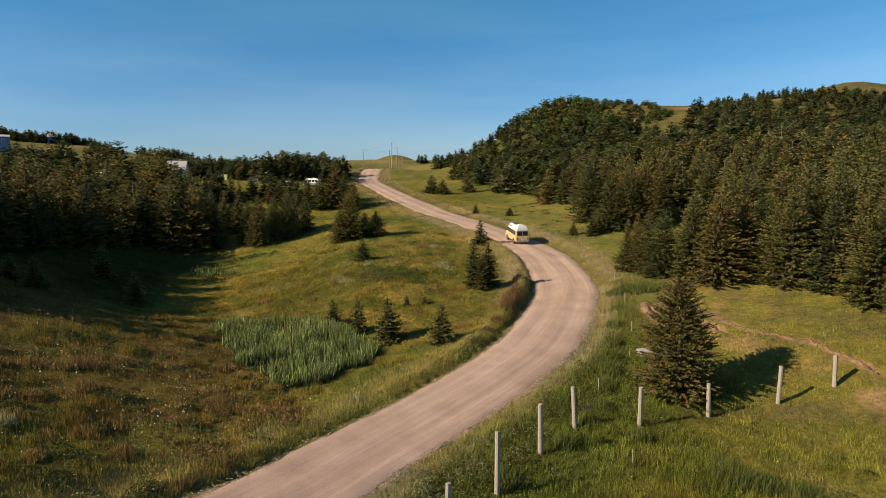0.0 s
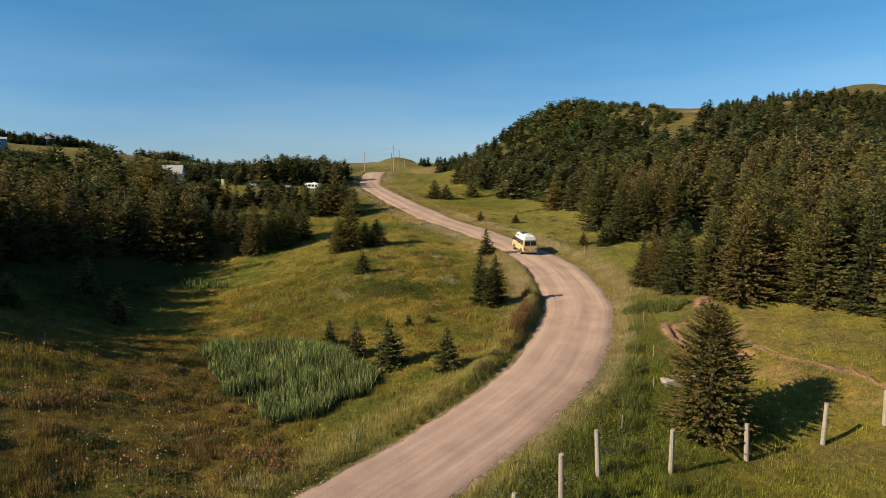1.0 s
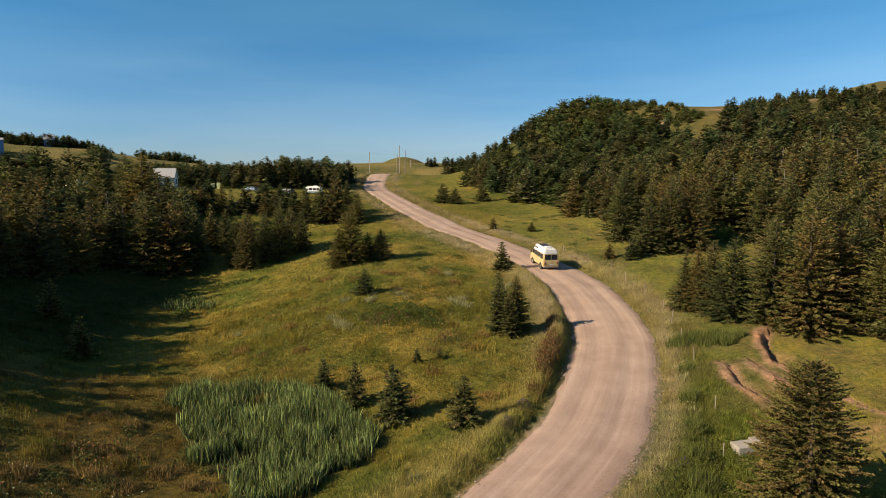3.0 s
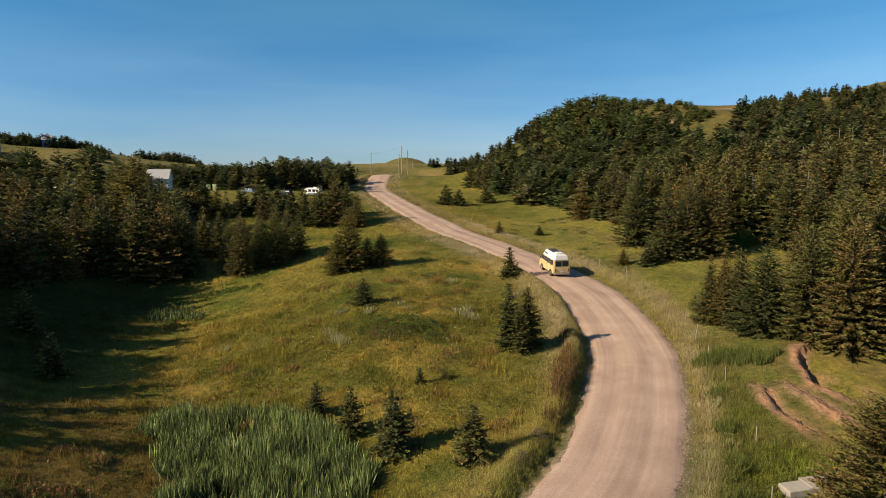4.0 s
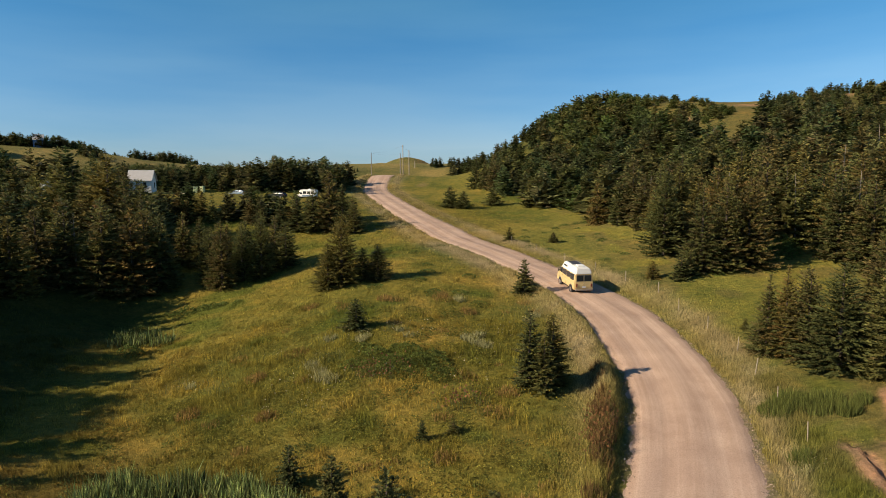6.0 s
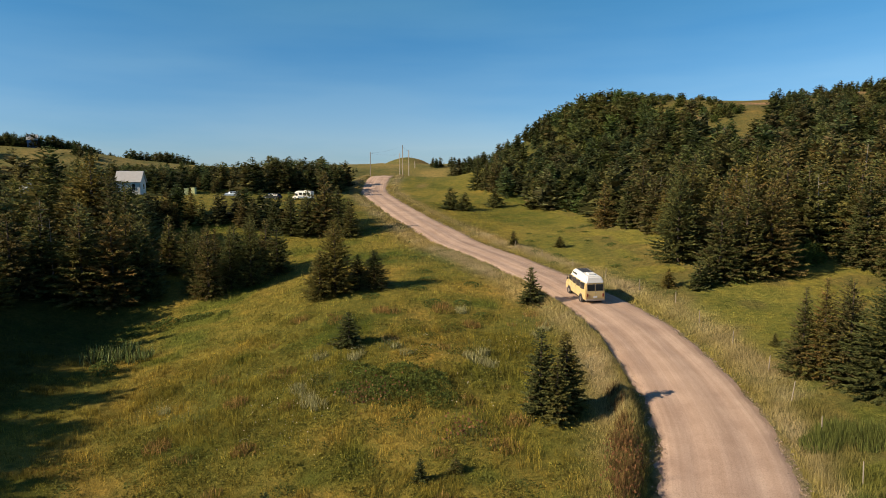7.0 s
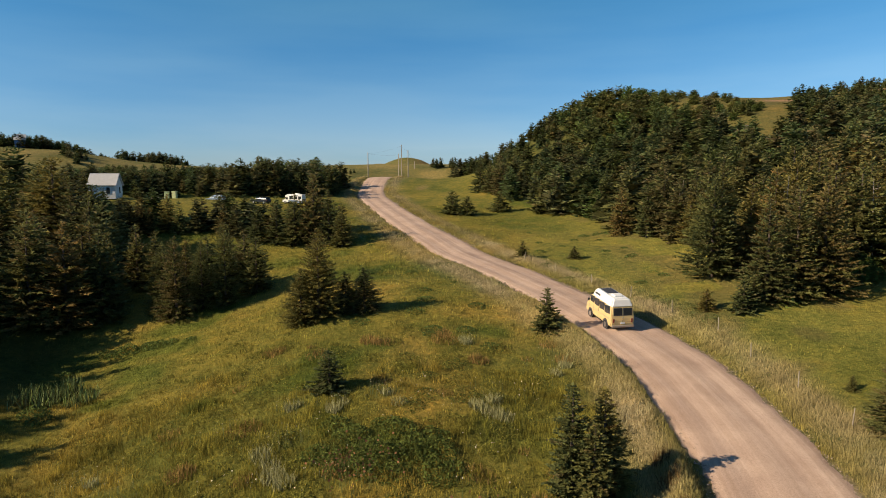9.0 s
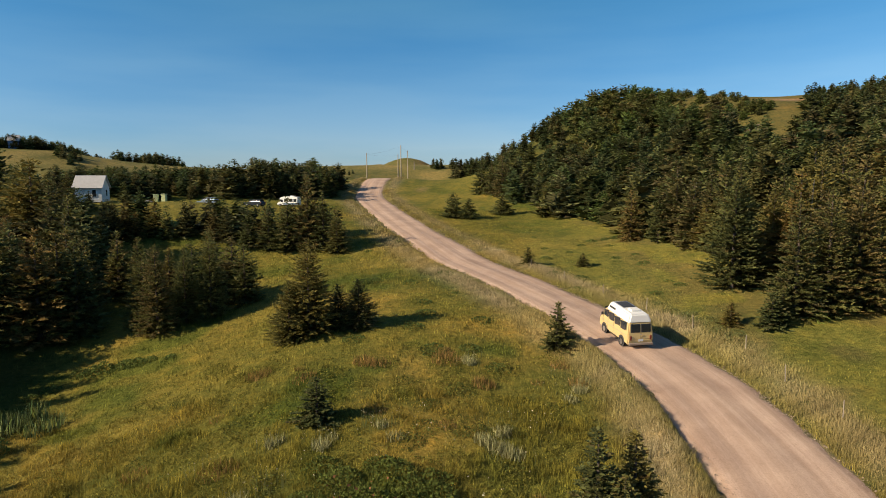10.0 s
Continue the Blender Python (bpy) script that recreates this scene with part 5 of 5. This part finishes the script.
def wheel(parent, x, y, r, w, hub=CHROME):
    side = 1 if x > 0 else -1
    t = part("wheel", rod(r, r, w, (x - w / 2, y, r), "x", 20, 0.03), RUBBER, parent, "black tyre on steel rim")
    part("rim", rod(r * 0.58, r * 0.5, 0.03, (x + side * w / 2 - (0.015 if side > 0 else 0.015), y, r), "x", 16), hub, t, "metal rim")


def pane(name, parent, w, h, at, turn=(0, 0, 0), mat=GLASS, depth=0.02, bevel=0.006, label=""):
    bm = box((w, depth, h), (0, 0, -h / 2), bevel)
    bmesh.ops.transform(bm, matrix=Matrix.LocRotScale(at, Euler([radians(a) for a in turn]), None), verts=bm.verts)
    return part(name, bm, mat, parent, label)


def camper_van(m):
    van = thing("camper_van", m, "yellow camper van with white raised roof on gravel road", "van")
    W = 1.84
    body = profile([(-2.2, 0.4), (-2.24, 0.75), (-2.18, 1.15), (-2.05, 1.86), (1.6, 1.86), (1.98, 1.2), (2.14, 1.02), (2.2, 0.62), (2.16, 0.4)], W, bevel=0.07)
    for v in body.verts:
        if v.co.z > 1.15:
            v.co.x *= 1 - 0.11 * (v.co.z - 1.15) / 0.7
    part("body", body, YELLOW, van)
    top = bmesh.new()
    bmesh.ops.create_cube(top, size=1)
    for v in top.verts:
        hi = v.co.z > 0
        v.co = Vector((v.co.x * (1.3 if hi else 1.76), (2.0 if v.co.y < 0 else 1.3) * (1 if v.co.y > 0 else -1) * (0.92 if hi else 1.02), 2.42 if hi else 1.83))
    bmesh.ops.bevel(top, geom=top.edges[:], offset=0.09, segments=3, affect="EDGES")
    roof = part("raised_roof", top, WHITE, van, "white fibreglass raised roof")
    part("roof_hatch", box((0.62, 0.6, 0.14), (0, -1.0, 2.4), 0.05), WHITE, roof, "white domed roof vent")
    for sx in (-1, 1):
        part("panel_rail", box((0.05, 1.4, 0.07), (sx * 0.47, 0.3, 2.4), 0.01), CHROME, roof, "pale panel rail")
    part("solar_panel", box((0.9, 1.3, 0.04), (0, 0.3, 2.42), 0.01), DARK, roof, "dark roof panel")
    for sx in (-1, 1):
        part("name_bar", box((0.015, 0.85, 0.16), (sx * 0.79, 0.55, 2.08), 0.003), DARK, roof, "dark unreadable lettering bar")
        for y, w in ((1.22, 0.62), (0.42, 0.72), (-0.45, 0.74), (-1.36, 0.78)):
            fr = pane("side_window", van, w + 0.08, 0.6, (sx * 0.876, y, 1.52), (0, -sx * 8.5, 90), DARK, 0.02, 0.01)
            pane("glass", fr, w, 0.52, (sx * 0.886, y, 1.52), (0, -sx * 8.5, 90))
        for y in (0.84, 1.6, -0.04):
            part("door_seam", box((0.012, 0.014, 1.2), (sx * 0.918, y, 0.5)), DARK, van)
        part("sill_strip", box((0.02, 3.9, 0.035), (sx * 0.922, 0, 0.92), 0.006), CHROME, van, "pale trim strip")
        part("mirror", box((0.16, 0.06, 0.24), (sx * 1.02, 1.6, 1.3), 0.02), DARK, van, "dark wing mirror")
        part("mirror_arm", rod(0.012, 0.012, 0.16, (sx * 0.95 - 0.08, 1.6, 1.4), "x", 6), DARK, van)
        part("tail_lamp", box((0.12, 0.05, 0.3), (sx * 0.72, -2.235, 0.72), 0.015), RED, van, "red tail lamp")
        part("headlamp", rod(0.1, 0.1, 0.05, (sx * 0.6, 2.14, 0.78), "y", 16), CHROME, van, "round headlamp")
        part("mud_flap", box((0.22, 0.02, 0.2), (sx * 0.7, -1.72, 0.16), 0.004), RUBBER, van)
        for y in (1.32, -1.32):
            part("wheel_arch", rod(0.42, 0.42, 0.03, (sx * 0.915 - 0.015, y, 0.38), "x", 20), DARK, van, "dark wheel arch")
            wheel(van, sx * 0.835, y, 0.34, 0.2)
        fr = pane("rear_window", van, 0.7, 0.58, (sx * 0.38, -2.118, 1.52), (-10, 0, 0), DARK, 0.03, 0.01)
        pane("glass", fr, 0.62, 0.5, (sx * 0.38, -2.132, 1.52), (-10, 0, 0))
    part("rear_seam", box((0.014, 0.012, 0.62), (0, -2.23, 0.6)), DARK, van)
    pane("windscreen", van, 1.34, 0.6, (0, 1.86, 1.55), (-24, 0, 0))
    part("rear_bumper", box((1.74, 0.14, 0.16), (0, -2.29, 0.38), 0.03), BUMPER, van, "brownish grey rear bumper")
    part("front_bumper", box((1.66, 0.12, 0.14), (0, 2.22, 0.38), 0.03), CHROME, van, "pale front bumper")
    part("number_plate", box((0.36, 0.012, 0.16), (0, -2.25, 0.62), 0.003), WHITE, van, "plain white plate")
    part("door_handle", box((0.16, 0.03, 0.03), (0, -2.24, 1.1), 0.008), CHROME, van)
    part("underbody", box((1.5, 3.7, 0.16), (0, 0, 0.24)), RUBBER, van)


def motorhome(m):
    rv = thing("motorhome", m, "white motorhome with dark windows parked on grass", "motorhome")
    part("body", profile([(-3.0, 0.5), (-3.05, 2.7), (-2.9, 2.85), (1.4, 2.85), (1.6, 2.75), (1.6, 0.5)], 2.2, bevel=0.06), WHITE, rv)
    part("overcab", profile([(1.5, 1.95), (1.5, 2.8), (2.1, 2.72), (2.75, 2.25), (2.6, 1.98)], 2.15, bevel=0.06), WHITE, rv)
    part("cab", profile([(1.5, 0.45), (1.5, 1.98), (2.2, 1.95), (2.85, 1.25), (3.5, 1.05), (3.6, 0.5)], 1.9, bevel=0.06), WHITE, rv)
    pane("windscreen", rv, 1.6, 0.75, (0, 2.56, 1.62), (-42, 0, 0))
    for sx in (-1, 1):
        for y, w in ((-2.25, 1.0), (-0.9, 1.2), (0.6, 1.2)):
            pane("side_window", rv, w, 0.85, (sx * 1.1, y, 1.85), (0, 0, 90))
        pane("cab_window", rv, 0.95, 0.6, (sx * 0.955, 2.02, 1.55), (0, 0, 90))
        part("stripe", box((0.012, 4.4, 0.55), (sx * 1.105, -0.7, 0.55), 0.003), STEELBLUE, rv, "blue-grey lower panel")
        for y in (2.6, -1.7):
            wheel(rv, sx * 0.95, y, 0.38, 0.24)
    part("roof_unit", box((0.9, 1.1, 0.28), (0, -0.9, 2.83), 0.06), WHITE, rv, "white rooftop unit")
    part("rear_bumper", box((2.0, 0.15, 0.18), (0, -3.1, 0.5), 0.03), DARK, rv)


def parked_car(m, paint, words, tall=1.5):
    car = thing("car", m, words, "car", "cars parked by the house")
    k = tall / 1.5
    part("body", profile([(-2.15, 0.3), (-2.2, 0.75), (-2.05, 0.98), (0.9, 0.98), (2.0, 0.82), (2.18, 0.6), (2.15, 0.3)], 1.75, bevel=0.09), paint, car)
    cab = profile([(-2.0, 0.95), (-1.7, 1.42 * k), (-1.3, 1.5 * k), (0.1, 1.5 * k), (1.1, 0.96)], 1.62, bevel=0.09)
    for v in cab.verts:
        if v.co.z > 1.1:
            v.co.x *= 0.86
    part("cabin", cab, paint, car)
    for sx in (-1, 1):
        for y, w in ((-1.35, 0.55), (-0.55, 0.8), (0.3, 0.75)):
            pane("side_window", car, w, 0.34, (sx * 0.765, y, 1.19), (0, -sx * 17, 90))
        for y in (1.35, -1.35):
            wheel(car, sx * 0.78, y, 0.32, 0.2)
        part("headlamp", box((0.35, 0.1, 0.14), (sx * 0.62, 2.08, 0.66), 0.03), CHROME, car)
        part("tail_lamp", box((0.2, 0.08, 0.22), (sx * 0.74, -2.16, 0.76), 0.02), RED, car)
    pane("windscreen", car, 1.28, 0.66, (0, 0.66, 1.24), (-58, 0, 0))
    pane("rear_window", car, 1.2, 0.46, (0, -1.9, 1.24), (32, 0, 0))


def on_road(x, y, yaw):
    """A pose on the gravel that follows its slope."""
    i = int(np.argmin(np.hypot(LINE[:, 0] - x, LINE[:, 1] - y)))
    rise = math.degrees(math.atan((LINE_Z[i + 2] - LINE_Z[i - 2]) / 4))
    return pose(x, y, LINE_Z[i] - 0.03, 0, 0, yaw) @ pose(0, 0, 0, rise)


def on_grass(x, y, yaw, lift_=0.0):
    c, s = math.cos(radians(yaw)), math.sin(radians(yaw))
    f, b = ground_z(x - s * 1.4, y + c * 1.4), ground_z(x + s * 1.4, y - c * 1.4)
    return pose(x, y, (f + b) / 2 + lift_, 0, 0, yaw) @ pose(0, 0, 0, math.degrees(math.atan((f - b) / 2.8)))


camper_van(on_road(10.3, 83.3, 12))
motorhome(on_grass(-29.9, 146.0, 74) @ Matrix.Scale(0.6, 4))
parked_car(on_grass(-43.2, 144.0, 78) @ Matrix.Scale(0.87, 4), STEELBLUE, "blue-grey hatchback car parked on mown grass")
parked_car(on_grass(-52.6, 140.8, 66) @ Matrix.Scale(0.87, 4), SILVER, "beige car parked beside the white house")
parked_car(on_grass(-35.2, 143.6, 70) @ Matrix.Scale(0.8, 4), BLACKCAR, "dark car parked on grass near spruces")

# ---- buildings ----


def cottage(name, m, w, d, wall, rise, clad, roof_mat, label, windows, boards=9):
    """A small gabled house: walls of lapped boards, roof with eaves, window with frame, a door."""
    ob = thing(name, m, label, "house")
    core = profile([(-d / 2, 0), (d / 2, 0), (d / 2, wall), (0, wall + rise), (-d / 2, wall)], w)
    walls = part("walls", core, clad, ob)
    step = wall / boards
    for k in range(boards):
        for sy in (-1, 1):
            part("board", box((w + 0.05, 0.02, step * 0.93), (0, sy * (d / 2 + 0.012), k * step), 0.004), clad, walls)
        for sx in (-1, 1):
            part("board", box((0.02, d + 0.02, step * 0.93), (sx * (w / 2 + 0.012), 0, k * step), 0.004), clad, walls)
    slant = math.hypot(d / 2, rise) + 0.3
    for sy in (-1, 1):
        bm = box((w + 0.5, slant, 0.1), (0, slant / 2, 0), 0.015)
        bmesh.ops.transform(bm, matrix=Matrix.LocRotScale((0, 0, wall + rise + 0.04), Euler((-math.atan2(rise, d / 2), 0, 0 if sy > 0 else math.pi)), None), verts=bm.verts)
        part("roof_slope", bm, roof_mat, ob, "pale roofing")
    part("ridge_cap", box((w + 0.52, 0.22, 0.08), (0, 0, wall + rise + 0.05), 0.02), roof_mat, ob)
    for side, u, z, ww, hh in windows:
        at = {"front": (u, -d / 2 - 0.035, z), "right": (w / 2 + 0.035, u, z)}[side]
        fr = pane("window", ob, ww + 0.14, hh + 0.14, at, (0, 0, 0 if side == "front" else 90), WHITE, 0.05)
        step_ = Vector((0, -0.03, 0)) if side == "front" else Vector((0.03, 0, 0))
        pane("glass", fr, ww, hh, Vector(at) + step_, (0, 0, 0 if side == "front" else 90))
    return ob


cottage("white_house", pose(-54.3, 129.4, ground_z(-54.0, 129.4) - 0.15, 0, 0, 12), 3.6, 3.4, 2.1, 1.6, CLAD, ROOFING, "small white clapboard house with pale gabled roof", [("front", 0.85, 1.25, 0.5, 0.95), ("right", 0.3, 1.3, 0.5, 0.9)])
cottage("blue_house", pose(-177.5, 252.0, ground_z(-177.5, 252) - 0.6, 0, 0, 33), 9, 7, 5.7, 0.9, BLUE, ROOFING, "two-storey blue house on the grassy hill", [("front", -2.5, 1.4, 0.9, 1.2), ("front", 2.5, 1.4, 0.9, 1.2), ("front", -2.5, 3.9, 0.9, 1.2), ("front", 2.5, 3.9, 0.9, 1.2), ("right", 0, 3.9, 0.9, 1.2)], 12)
cottage("blue_house", pose(-174.5, 284.0, ground_z(-174.5, 284) - 2.4, 0, 0, 30), 3.6, 5, 5.5, 2.2, BLUE, ROOFING, "blue house half hidden among hilltop spruces", [("front", -0.6, 3.9, 0.9, 1.2), ("front", 0.9, 3.9, 0.7, 1.2)], 12)
cottage("shed", pose(-64.0, 118.5, ground_z(-64, 118.5) - 1.6, 0, 0, -35), 4.5, 3.5, 4.2, 1.2, CLAD, CLAD, "white-roofed shed showing between spruces", [("front", 0, 1.4, 0.6, 0.8)], 8)


def wooden_bin(x, y, turn):
    ob = thing("wooden_bin", pose(x, y, ground_z(x, y) - 0.05, 0, 0, turn), "pale yellow-green wooden bin box on knoll", "bin", "bins on the knoll")
    part("box", box((0.64, 0.6, 1.1), bevel=0.02), BIN, ob)
    part("lid", box((0.74, 0.7, 0.1), (0, 0, 1.11), 0.02), BIN, ob, "flat overhanging lid")
    for z in (0.25, 0.55, 0.85):
        part("slat", box((0.66, 0.02, 0.05), (0, -0.31, z), 0.005), BIN, ob)


wooden_bin(-46.9, 133.4, 8)
wooden_bin(-45.75, 133.6, -4)

# ---- power line ----


def utility_pole(x, y, top, arm):
    z = ground_z(x, y)
    ob = thing("utility_pole", pose(x, y, z - 0.4, 0, 0, 12), "bare grey wooden utility pole on ridge", "utility pole", "power line poles")
    h = top - z + 0.4
    part("pole", rod(0.17, 0.11, h, sides=10), WEATHERED, ob)
    if arm:
        part("crossarm", box((1.9, 0.1, 0.12), (0, 0.16, h - 0.6), 0.015), WEATHERED, ob)
        for u in (-0.8, 0.8):
            part("insulator", rod(0.05, 0.03, 0.16, (u, 0.16, h - 0.48), sides=8), DARK, ob)
    return Vector((x, y, top - 0.3))


tops = [utility_pole(*p) for p in ((-28.5, 232, 28.3, False), (-18.0, 222, 27.4, False), (-17.4, 225, 30.2, False), (-16.5, 240, 29.4, False), (-16.9, 280, 27.3, False), (-12.0, 292, 26.1, False))]


def cable(a, b, sag):
    n = 14
    cu = bpy.data.curves.new("power_cable", "CURVE")
    cu.dimensions, cu.bevel_depth, cu.bevel_resolution = "3D", 0.012, 1
    sp = cu.splines.new("POLY")
    sp.points.add(n - 1)
    for i in range(n):
        t = i / (n - 1)
        p = a.lerp(b, t)
        sp.points[i].co = (p.x, p.y, p.z - sag * 4 * t * (1 - t), 1)
    cu.materials.append(DARK)
    tagged(new("power_cable", cu), "thin dark sagging power cable", "cable", "power cables")


for a, b, g in ((0, 2, 0.5), (2, 3, 0.3), (3, 4, 0.6), (0, 1, 0.4)):
    cable(tops[a], tops[b], g)
